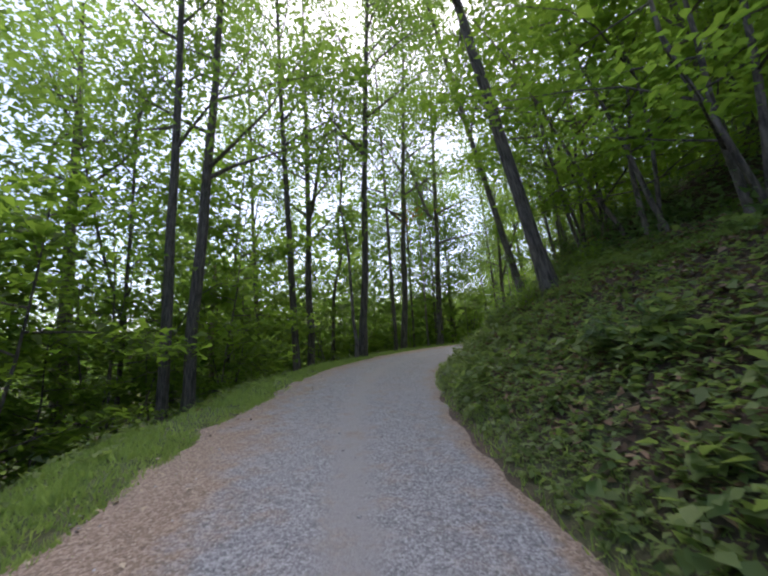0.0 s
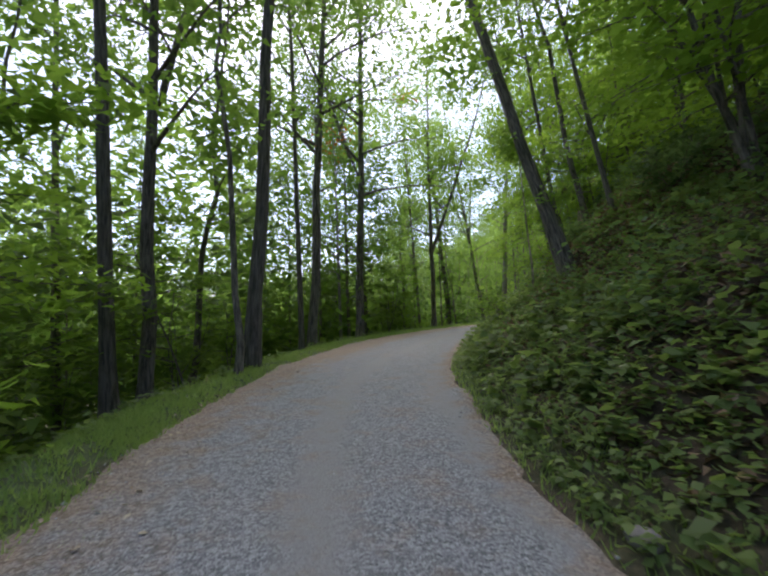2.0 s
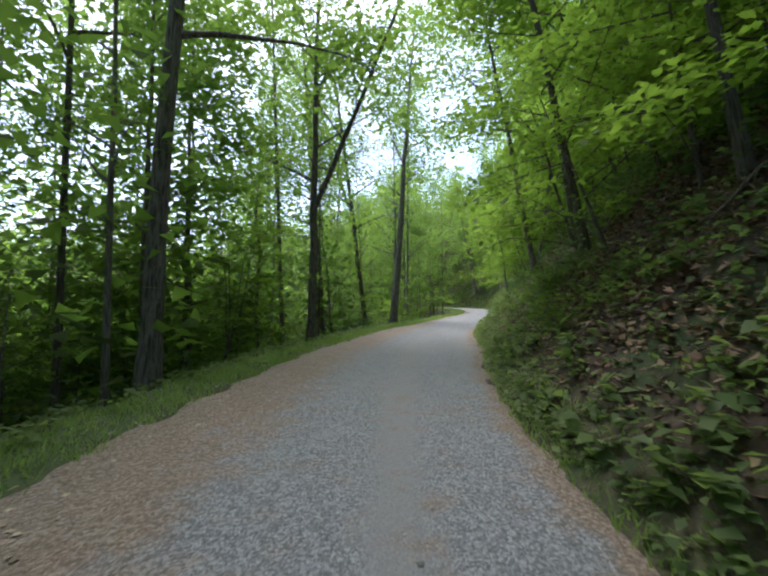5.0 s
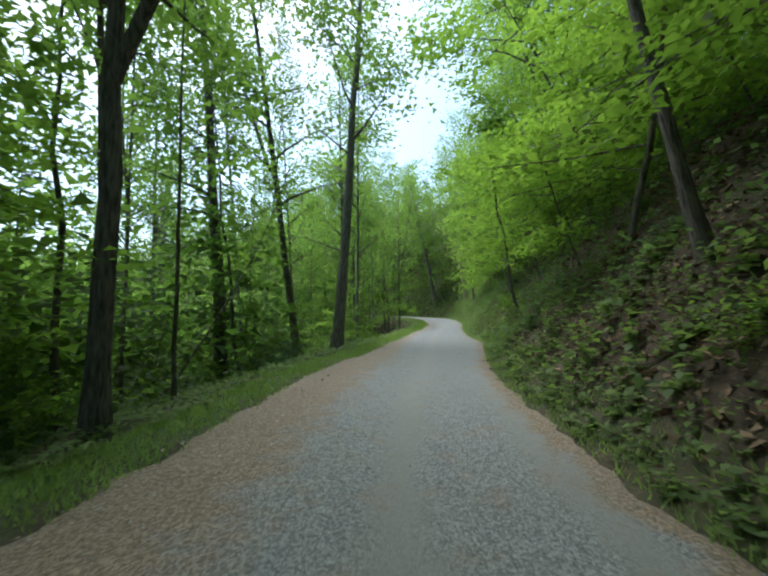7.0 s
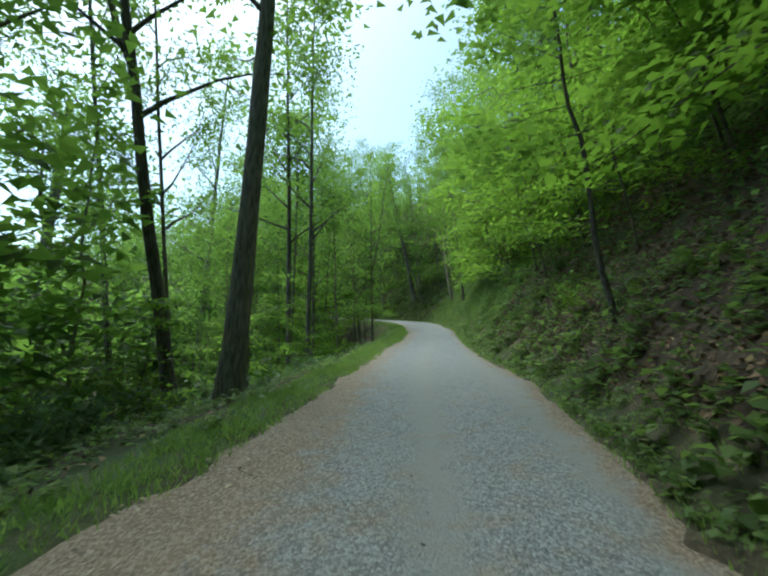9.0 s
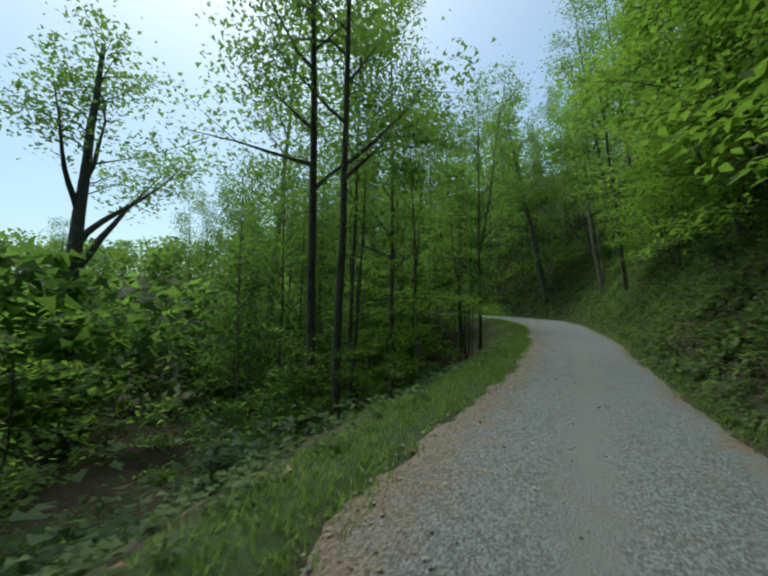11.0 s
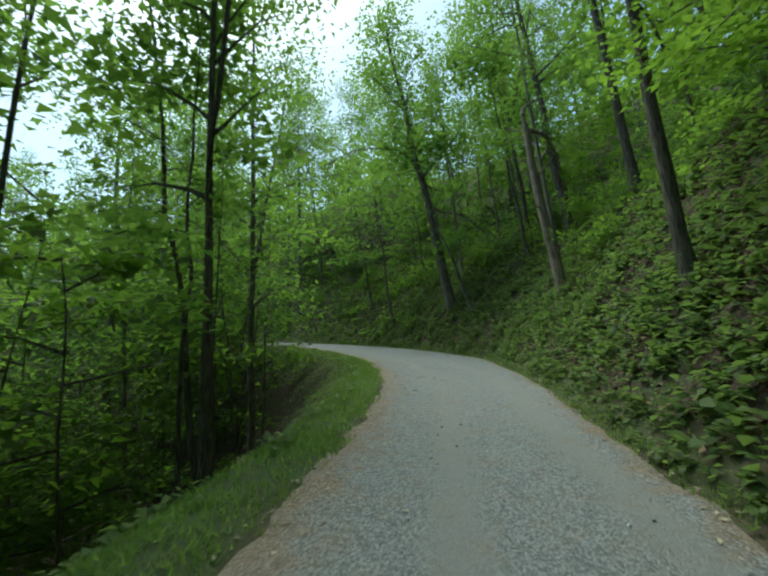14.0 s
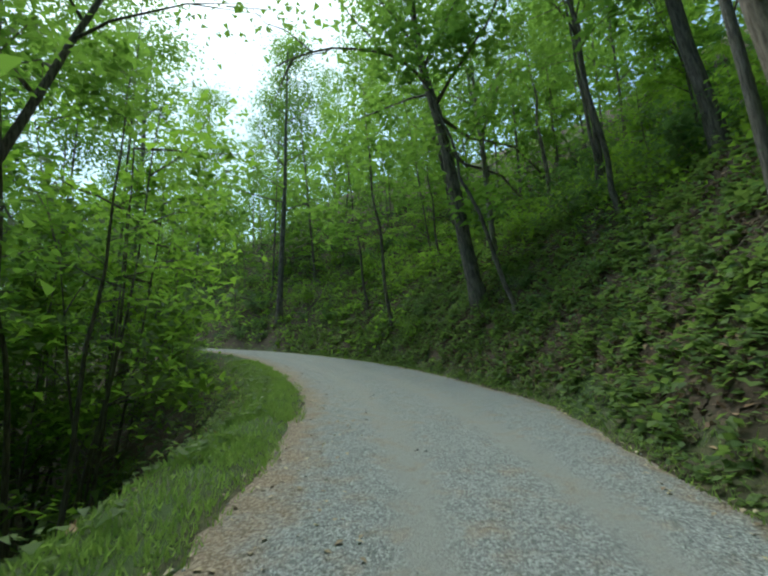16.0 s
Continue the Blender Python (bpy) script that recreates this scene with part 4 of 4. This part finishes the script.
def branch_tree(x, y, toward, high, label):
    """A slim tree that holds one long low limb with flat sprays of leaves out towards the road."""
    rng = np.random.RandomState(77)
    base = np.array([x, y, float(height([(x, y)])[0]) - 0.1])
    axis = bent((0, 0, 0), (0.05, 0, 1), 9.0, rng, 9, -0.02, 0.05)
    pieces = [tube(axis, np.linspace(0.08, 0.015, 9), 7, 1, 0.03)]
    root = np.array([np.interp(high - base[2], axis[:, 2], axis[:, c]) for c in range(3)])
    end = np.array([toward[0], toward[1], high - 0.05]) - base
    q = np.linspace(0, 1, 9)[:, None]
    limb = root + (end - root) * q + np.array([0, 0, 0.25]) * np.sin(q * 3.14)
    pieces.append(tube(limb, np.linspace(0.03, 0.008, 9), 6, 2, 0.05))
    centres = [limb[k] for k in (5, 6, 7, 8, 8)]
    for k in range(3, 9):
        for s in (-1, 1, 1):
            way = np.array([-(end - root)[1], (end - root)[0], 0]) * s * rng.uniform(0.2, 0.6) + (end - root) * 0.35 + np.array([0, 0, rng.uniform(-1.2, 0.3)])
            twig = bent(limb[k], way, rng.uniform(0.5, 1.3), rng, 5, 0.05, 0.14)
            pieces.append(tube(twig[::2], [0.01, 0.007, 0.004], 4, k))
            centres += [twig[2], twig[3], twig[4], twig[4]]
    for k in range(3, 9):
        for s in range(3):
            turn = rng.uniform(0, 6.28)
            twig = bent(axis[k], (math.cos(turn), math.sin(turn), 0.3), rng.uniform(0.8, 1.8), rng, 5, 0.04)
            pieces.append(tube(twig[::2], [0.02, 0.012, 0.005], 4, k))
            centres += [twig[3], twig[4]]
    centres = np.array(centres)
    at = centres[rng.randint(0, len(centres), 1500)] + rng.normal(0, 1, (1500, 3)) * np.array([0.22, 0.22, 0.08])
    tree = tagged(new("understory_tree"), label, "tree")
    tree.location = base
    v, f = joined(pieces)
    part("trunk", mesh_of("trunk", v, f, BARK, True), tree)
    v, f = leaf_quads(at, 0.13, rng, 0.22)
    part("crown", mesh_of("crown", v, f, LEAF_LOW), tree)
    return tree


branch_tree(35.5, 63.2, (40.6, 61.2), 6.0, "slim tree with one long low limb of bright flat leaf sprays")


# ---- low growth and litter, too many to count ----
def beside(run, off):
    """Plan places at a run along the road's line and an offset from it."""
    mid = np.stack([np.interp(run, RUN, LINE[:, 0]), np.interp(run, RUN, LINE[:, 1])], 1)
    return mid + off[:, None] * np.stack([-np.interp(run, RUN, AHEAD[:, 1]), np.interp(run, RUN, AHEAD[:, 0])], 1)


def strip(count, lo, hi, near, far, rng, bias=1.0):
    """Places past the road's edge (near and far are metres past it; left positive, right negative)."""
    run = rng.uniform(lo, hi, count)
    o = near + (far - near) * rng.rand(count) ** bias
    o = o + np.interp(run, RUN, WIDE_L) if far > 0 else o - np.interp(run, RUN, WIDE_R)
    xy = beside(run, o)
    return np.c_[xy, height(xy)]


def clumped(at, rng):
    """Thins places out to uneven patches."""
    return at[waves(at[:, 0], at[:, 1], 2.3, 51) + 0.6 * waves(at[:, 0], at[:, 1], 0.9, 52) > rng.uniform(-0.5, 0.8, len(at))]


def grass_blades(at, tall, rng):
    n = len(at)
    turn = rng.uniform(0, 6.283, n)
    side = np.stack([np.cos(turn), np.sin(turn), 0 * turn], 1) * 0.012 * (tall / 0.12)
    tip = np.stack([rng.normal(0, 0.4, n), rng.normal(0, 0.4, n), rng.uniform(0.5, 1.2, n)], 1) * tall
    v = np.stack([at - side, at + side, at + tip], 1)
    return v.reshape(-1, 3), np.arange(3 * n).reshape(n, 3)


def rosettes(at, rng, leaves=7, size=0.09, tall=0.16, near=True):
    """Small broad-leaved plants: a ring of leaves about each place."""
    n = len(at)
    scale = np.repeat(rng.uniform(0.6, 1.5, n), leaves)
    c = np.repeat(at, leaves, 0)
    turn = rng.uniform(0, 6.283, n * leaves)
    reach = np.stack([np.cos(turn), np.sin(turn), 0 * turn], 1) * (rng.uniform(0.2, 1.0, n * leaves) * 0.14 * scale)[:, None]
    c = c + reach + np.stack([0 * turn, 0 * turn, rng.uniform(0.15, 1.0, n * leaves) * tall * scale], 1)
    return leaf_quads(c, size, rng, 0.3, None, 0.36) if near else leaf_tris(c, size * 1.25, rng, 0.3, 0.4)


rng = np.random.RandomState(7)
v, f = grass_blades(np.vstack([clumped(strip(90000, 44, 168, -0.2, 1.3, rng, 0.9), rng), strip(24000, 44, 168, 0.0, 1.1, rng), strip(18000, 44, 175, 0.1, -0.7, rng), strip(14000, 112, 168, 0.9, 3.0, rng), clumped(strip(40000, 44, 64, -0.7, 1.7, rng), rng)]), 0.12, rng)
tagged(new("grass", mesh_of("grass", v, f, GRASS)), "short green grass along the road's edges", "grass", kind="stuff")
v, f = rosettes(np.vstack([strip(7800, 44, 178, -0.05, -2.8, rng, 1.5), strip(5200, 46, 69, -0.4, -5.5, rng)]), rng, 5, 0.1, 0.2)
tagged(new("ground_cover", mesh_of("ground_cover", v, f, LEAF_COVER)), "broad-leaved green weeds covering the foot of the bank", "weeds", kind="stuff")
v, f = rosettes(np.vstack([clumped(strip(9000, 44, 178, -1.5, -9.0, rng), rng), strip(5500, 112, 178, -1.0, -7.0, rng)]), rng, 6, 0.13, 0.3, False)
tagged(new("bank_weeds", mesh_of("bank_weeds", v, f, LEAF_COVER)), "scattered green weeds on the leaf-strewn bank", "weeds", kind="stuff")
v, f = rosettes(np.vstack([clumped(strip(6500, 44, 172, 0.7, 4.0, rng, 1.4), rng), strip(3600, 44, 112, 1.6, 8.0, rng)]), rng, 6, 0.085, 0.2, False)
tagged(new("roadside_weeds", mesh_of("roadside_weeds", v, f, LEAF_COVER)), "green weeds behind the grass on the valley side", "weeds", kind="stuff")

at = np.vstack([strip(12000, 44, 175, -0.3, -8.0, rng), strip(38000, 46, 124, -0.7, -6.5, rng), strip(12000, 122, 165, -0.3, -5.0, rng), strip(2500, 44, 172, 0.9, 6.0, rng)])
at = np.vstack([at, strip(9000, 65, 81, -1.3, -6.0, rng) + [0, 0, 0.06]])
v, f = leaf_tris(at + [0, 0, 0.03], 0.12, rng, 0.45, 0.36)
tagged(new("leaf_litter", mesh_of("leaf_litter", v, f, DEAD_LEAF)), "fallen brown leaves strewn over the bank and road edges", "leaves", kind="stuff")

at = np.vstack([strip(1300, 44, 165, -1.1, 0.1, rng, 0.7), strip(420, 108, 165, -1.5, 0.1, rng), strip(70, 44, 165, -4.2, 0.0, rng), strip(500, 120, 165, 0.5, -0.1, rng)])
at[:, 2] = np.interp(RUN[station(at[:, :2])[0]], RUN, LINE[:, 2]) + 0.047
v, f = leaf_quads(at, 0.075, rng, 0.07, None, 0.3)
tagged(new("road_leaves", mesh_of("road_leaves", v, f, PALE_LEAF)), "pale tan fallen leaves lying flat along the gravel's edges", "leaves", kind="stuff")


def loose_stones(count, rng):
    run = rng.uniform(44, 160, count)
    k = np.clip(np.searchsorted(RUN, run), 0, len(RUN) - 1)
    o = -WIDE_R[k] + (WIDE_L[k] + WIDE_R[k]) * rng.rand(count)
    keep = rng.rand(count) > 0.85 * np.exp(-((np.abs(o + 1.0) - 0.9) / 0.4) ** 2)
    run, o = run[keep], o[keep]
    n = len(run)
    xy = beside(run, o)
    c = np.c_[xy, np.interp(run, RUN, LINE[:, 2]) + 0.025]
    r = (0.011 + 0.02 * rng.rand(n) ** 3)[:, None, None]
    octa = np.array([(1, 0, 0), (0, 1, 0), (-1, 0, 0), (0, -1, 0), (0, 0, 0.75), (0, 0, -0.75)], float)
    verts = c[:, None] + octa[None] * r * rng.uniform(0.6, 1.35, (n, 6, 1)) + rng.normal(0, 0.15, (n, 6, 3)) * r
    faces = np.array([(0, 1, 4), (1, 2, 4), (2, 3, 4), (3, 0, 4), (1, 0, 5), (2, 1, 5), (3, 2, 5), (0, 3, 5)])
    return verts.reshape(-1, 3), (faces[None] + 6 * np.arange(n)[:, None, None]).reshape(-1, 3)


v, f = loose_stones(9000, rng)
tagged(new("gravel", mesh_of("gravel", v, f, STONE)), "loose grey stones on the road's surface", "gravel", kind="stuff")


# ---- undergrowth: a loose leafy layer over both slopes ----
def undergrowth(count, lo, hi, near, far, rng, size, broad=False):
    at = strip(count, lo, hi, near, far, rng, 1.2)
    clump = waves(at[:, 0], at[:, 1], 3.5, 41) + 0.7 * waves(at[:, 0], at[:, 1], 1.3, 42)
    at = at[clump > rng.uniform(-0.9, 0.5, len(at))]
    at[:, 2] += rng.rand(len(at)) ** 1.5 * (0.9 + 0.8 * np.clip(clump[clump > -9][:len(at)], 0, 1))
    return leaf_quads(at, size, rng, 0.3, None, 0.34) if broad else leaf_tris(at, size, rng, 0.35, 0.36)


v, f = joined([undergrowth(42000, 62, 150, -5.0, -24, rng, 0.19), undergrowth(8000, 44, 62, -5.0, -24, rng, 0.19), undergrowth(22000, 110, 200, -10, -60, rng, 0.6)])
tagged(new("undergrowth", mesh_of("undergrowth", v, f, LEAF_SHRUB)), "dense leafy undergrowth covering the uphill slope", "undergrowth", kind="stuff")
v, f = joined([undergrowth(2500, 60, 65, -1.6, -9.0, rng, 0.14, True), undergrowth(2600, 65, 80, -1.8, -8.0, rng, 0.14, True), undergrowth(33000, 80, 166, -1.6, -9.0, rng, 0.15, True)])
tagged(new("bank_undergrowth", mesh_of("bank_undergrowth", v, f, LEAF_SHRUB)), "broad green leaves of young plants on the cut bank", "undergrowth", kind="stuff")
# lighter leaf than the other slopes: brightness of this hillside put into the colour
v, f = joined([undergrowth(26000, 150, 205, -5.0, -24, rng, 0.22), undergrowth(20000, 140, 190, -4.0, -13, rng, 0.2), undergrowth(9000, 205, 240, -1.4, -30, rng, 0.35), undergrowth(18000, 166, 215, -0.2, -14, rng, 0.3)])
tagged(new("bend_undergrowth", mesh_of("bend_undergrowth", v, f, LEAF_LOW)), "undergrowth on the slope round the bend, its lit look put into yellow-green leaf colour", "undergrowth", kind="stuff")
v, f = joined([undergrowth(40000, 40, 112, 3.6, 26, rng, 0.2), undergrowth(18000, 104, 128, 3.2, 16, rng, 0.2), undergrowth(1800, 126, 165, 8.0, 18, rng, 0.2), undergrowth(9000, 160, 200, 2.6, 20, rng, 0.24), undergrowth(9000, 200, 240, 1.8, 26, rng, 0.35)])
tagged(new("valley_undergrowth", mesh_of("valley_undergrowth", v, f, LEAF_SHRUB)), "leafy undergrowth on the slope below the road", "undergrowth", kind="stuff")


v, f = rosettes(np.vstack([clumped(strip(4800, 44, 180, -0.2, -2.4, rng, 1.3), rng), clumped(strip(5200, 138, 186, -1.0, -11.0, rng), rng), strip(1500, 126, 168, -0.3, -4.5, rng)]), rng, 8, 0.18, 0.45)
tagged(new("bank_plants", mesh_of("bank_plants", v, f, LEAF_COVER)), "lush broad-leaved plants along the bank", "weeds", kind="stuff")


# ---- far woods ----
def far_woods():
    rng = np.random.RandomState(9)
    pieces = []
    for near, far, count in ((24, 110, 560), (-26, -90, 440)):
        k = np.searchsorted(RUN, rng.uniform(2, 238, count))
        o = near + (far - near) * rng.rand(count)
        xy = LINE[k, :2] + o[:, None] * np.stack([-AHEAD[k, 1], AHEAD[k, 0]], 1)
        _, real = station(xy)
        xy = xy[np.abs(real) > 22]
        z = height(xy)
        for (x, y), base in zip(xy, z):
            n = 90
            tall = rng.uniform(12, 21) if near < 0 else rng.uniform(12, 20) if y < 50 else rng.uniform(8, 14)
            q = rng.rand(n) ** 0.7
            r = 3.2 * np.sqrt(np.clip(q * (1.25 - q), 0.02, 1)) * np.sqrt(rng.rand(n))
            a = rng.uniform(0, 6.283, n)
            pieces.append(np.stack([x + r * np.cos(a), y + r * np.sin(a), base + 0.5 + tall * q], 1))
    turn, away = rng.uniform(-0.9, 0.75, 420), 85 + 190 * rng.rand(420)  # ridge across the valley
    ridge = [(32 - d * math.sin(a), 58 + d * math.cos(a)) for a, d in zip(turn, away)]
    crest = [(rng.uniform(-30, 42), rng.uniform(140, 215)) for _ in range(110)]
    for x, y in ridge + crest:
        if abs(station((x, y))[1][0]) < (26 if (x, y) in ridge else 7):
            continue
        q = rng.rand(80) ** 0.7
        r, a = 5.0 * np.sqrt(np.clip(q * (1.25 - q), 0.02, 1)) * np.sqrt(rng.rand(80)), rng.uniform(0, 6.283, 80)
        pieces.append(np.stack([x + r * np.cos(a), y + r * np.sin(a), float(height([(x, y)])[0]) + 0.5 + rng.uniform(7, 12) * q], 1))
    return leaf_tris(np.vstack(pieces), 1.05, rng, 0.6, 0.4)


v, f = far_woods()
tagged(new("far_woods", mesh_of("far_woods", v, f, LEAF_HIGH)), "distant green woods on the slopes", "woods", kind="stuff")


def thicket(rows):
    """Young growth on the slope below the road: count, run from and to, offset from and to, height from and to, and at times how far east it goes."""
    rng = np.random.RandomState(19)
    out = []
    for count, lo, hi, near, far, low, high, *east in rows:
        k = np.searchsorted(RUN, rng.uniform(lo, hi, count))
        xy = LINE[k, :2] + rng.uniform(near, far, count)[:, None] * np.stack([-AHEAD[k, 1], AHEAD[k, 0]], 1)
        _, real = station(xy)
        xy = xy[(real * np.sign(near) > abs(near) * 0.85) & (xy[:, 0] < (east or [500])[0])]
        for (x, y), base in zip(xy, height(xy)):
            q, a, r = rng.rand(200), rng.uniform(0, 6.283, 200), 2.3 * np.sqrt(rng.rand(200))
            tier = np.round(q * 7) / 7 + rng.normal(0, 0.025, 200)
            out.append(np.stack([x + r * np.cos(a), y + r * np.sin(a), base + 0.5 + rng.uniform(low, high) * tier], 1))
    return leaf_tris(np.vstack(out), 0.45, rng, 0.4, 0.38)


v, f = thicket([(12, 74, 92, 6, 14, 10, 15, 8), (70, 198, 245, -6, -40, 8, 14), (75, 74, 98, 12, 40, 11, 18, 6), (70, 165, 235, -16, -40, 14, 24), (210, 34, 76, 12, 30, 12, 20), (130, 30, 84, 26, 62, 14, 25), (90, 84, 112, 26, 70, 6, 10), (90, 100, 150, 40, 110, 5, 9), (130, 70, 140, -13, -36, 12, 22), (50, 44, 70, -12, -30, 10, 20), (60, 62, 84, 9, 22, 12, 20), (60, 84, 106, 9, 22, 7, 12), (85, 76, 106, 14, 30, 7, 11), (75, 124, 205, 16, 32, 8, 14), (130, 160, 232, -14, -42, 8, 16), (50, 120, 160, -18, -38, 8, 15)])
tagged(new("thicket", mesh_of("thicket", v, f, LEAF_HIGH)), "light green young growth on the slopes above and below the road", "woods", kind="stuff")


# ---- sticks and rocks ----
def stick(points, thick, label):
    p = np.array(points, float)
    p[:, 2] = height(p[:, :2]) + 0.035 + thick + p[:, 2]
    v, f = tube(p, np.linspace(thick, thick * 0.4, len(p)), 6, 3, 0.08)
    return tagged(new("stick", mesh_of("stick", v, f, TWIG, True)), label, "stick")


stick([(-1.0, 15.1, 0), (-1.3, 15.3, 0.02), (-1.7, 15.75, 0.02), (-2.1, 16.2, 0)], 0.014, "thin bare stick lying on the gravel")
stick([(3.6, 27.2, 0), (3.3, 27.0, 0.01), (2.9, 26.6, 0)], 0.012, "short dry stick lying on the clay shoulder")


def rock(x, y, size, label, seed):
    bm = bmesh.new()
    bmesh.ops.create_icosphere(bm, subdivisions=2, radius=1)
    r = np.random.RandomState(seed)
    k = r.uniform(0.6, 1.2, 3)
    for vert in bm.verts:
        vert.co = Vector((vert.co.x * k[0], vert.co.y * k[1], vert.co.z * 0.6)) * size * (1 + 0.25 * noise.noise(vert.co * 1.7 + Vector((seed, 0, 0))))
    me = bpy.data.meshes.new("rock")
    bm.to_mesh(me)
    bm.free()
    me.materials.append(STONE_BIG)
    ob = tagged(new("rock", me), label, "rock")
    ob.location = (x, y, float(height([(x, y)])[0]) + size * 0.25)
    return ob


STONE_BIG = plain_material("field_stone", [(0.1, (0.08, 0.073, 0.066)), (0.5, (0.17, 0.157, 0.143)), (0.95, (0.26, 0.245, 0.225))], 12.0, 0.9, False)
rr = np.random.RandomState(31)
for n, (run, past) in enumerate([(62.5, 0.1), (63.2, 0.25), (66.0, 0.15), (58.0, 0.2), (89, 0.2), (97, 0.25), (71.5, 0.1), (120, 0.3), (133, 0.35)]):
    k = int(np.searchsorted(RUN, run))
    o = -WIDE_R[k] - past
    rock(LINE[k, 0] - AHEAD[k, 1] * o, LINE[k, 1] + AHEAD[k, 0] * o, rr.uniform(0.06, 0.13), "small rough grey stone at the foot of the bank", n)


# ---- dead wood and small finds ----
def leaning_sapling():
    """A thin dark stem that has sunk sideways among the trees below the road."""
    rng = np.random.RandomState(5)
    line = np.array([(14.2, 49.2, 0.0), (15.1, 48.1, 2.4), (15.8, 47.1, 4.0), (16.3, 46.3, 5.3), (16.75, 45.6, 6.6), (17.2, 44.9, 8.2), (17.5, 44.5, 9.6)])
    line[0, 2] = float(height(line[:1, :2])[0]) - 0.1
    tree = tagged(new("understory_tree"), "thin dark sapling leaning far over below the road", "tree")
    v, f = tube(line, np.linspace(0.055, 0.015, len(line)), 7, 2, 0.05)
    part("trunk", mesh_of("trunk", v, f, BARK, True), tree)
    at = line[rng.choice([4, 5, 6, 6], 420)] + rng.normal(0, 1, (420, 3)) * np.array([0.7, 0.7, 0.3])
    v, f = leaf_quads(at, 0.16, rng, 0.3)
    part("crown", mesh_of("crown", v, f, LEAF_LOW), tree)


def withered_spray(x, y, z, spread, seed):
    """Rust-brown leaves on one twig of the nearest standing tree."""
    rng = np.random.RandomState(seed)
    trees = [ob for ob in scene.objects if ob.name.startswith("tree") and ob.parent is None]
    host = min(trees, key=lambda ob: (ob.matrix_basis.translation.xy - Vector((x, y))).length)
    back = host.matrix_basis.inverted()
    at = np.array([x, y, z]) + rng.normal(0, 1, (70, 3)) * spread
    v, f = leaf_quads(at, 0.2, rng, 0.5)
    v = np.array([tuple(back @ Vector(p)) for p in v])
    part("withered_leaves", mesh_of("withered_leaves", v, f, LEAF_RUST), host, "rust-brown withered leaves")


leaning_sapling()
withered_spray(8.4, 36.0, 18.4, 0.5, 1)
withered_spray(2.2, 28.3, 11.2, 0.45, 2)


def dead_branch(x, y, length, thick, turn, seed, label):
    """A fallen branch with side twigs, lying on the slope."""
    rng = np.random.RandomState(seed)
    way = np.array([math.cos(turn), math.sin(turn)])
    q = np.linspace(0, 1, 7)
    p = np.array([x, y]) + way * length * q[:, None] + rng.normal(0, 0.05 * length, (7, 2)) * q[:, None]
    line = np.c_[p, height(p) + thick * 0.8 + 0.06 * length * np.sin(q * 3.14)]
    branch = tagged(new("fallen_branch"), label, "branch")
    v, f = tube(line, np.linspace(thick, thick * 0.3, 7), 6, seed, 0.08)
    part("stem", mesh_of("stem", v, f, BARK_DEAD, True), branch)
    for k in (2, 3, 4, 5):
        side = np.array([-way[1], way[0]]) * rng.choice([-1, 1])
        tip = p[k] + side * length * rng.uniform(0.12, 0.3) + way * length * 0.15
        end = np.array([*tip, float(height([tip])[0]) + rng.uniform(0.02, 0.3)])
        v, f = tube([line[k], (line[k] + end) / 2 + [0, 0, 0.04], end], [thick * 0.4, thick * 0.25, thick * 0.1], 4, k)
        part("twig", mesh_of("twig", v, f, TWIG, True), branch)


for n, (x, y, length, thick, turn) in enumerate([(11.4, 24.3, 1.8, 0.035, 2.2), (12.1, 25.1, 1.5, 0.03, 0.6), (11.0, 23.4, 1.2, 0.025, 1.2), (15.0, 31.9, 0.9, 0.02, -0.7), (2.5, 10.4, 0.7, 0.014, 1.0),
                                                 (10.0, 23.6, 1.4, 0.025, 2.6), (24.5, 38.6, 1.3, 0.03, 1.1), (30.5, 44.0, 1.1, 0.02, 2.0), (57.9, 66.2, 0.8, 0.018, 0.4), (66.5, 73.2, 1.2, 0.025, 1.7)]):
    dead_branch(x, y, length, thick, turn, 70 + n, "dry grey-brown branch lying on the leaf-strewn bank")


def stump(x, y, seed):
    """A torn pale stump with splinters, on the bank."""
    rng = np.random.RandomState(seed)
    thing = tagged(new("stump"), "torn pale brown stump sticking out of the bank", "stump")
    thing.location = (x, y, float(height([(x, y)])[0]) - 0.1)
    v, f = tube([(0, 0, 0), (0.02, 0, 0.25), (0.03, 0.01, 0.5), (0.03, 0.0, 0.75)], [0.24, 0.17, 0.15, 0.11], 9, seed, 0.08)
    part("base", mesh_of("base", v, f, BARK_DEAD, True), thing)
    for k in range(5):
        turn = rng.uniform(0, 6.28)
        foot = np.array([math.cos(turn) * 0.09, math.sin(turn) * 0.09, 0.6])
        v, f = tube([foot, foot * [1.5, 1.5, 1] + [0, 0, rng.uniform(0.25, 0.6)]], [0.05, 0.006], 4, k)
        part("splinter", mesh_of("splinter", v, f, BARK_DEAD, True), thing)


stump(12.0, 24.6, 4)
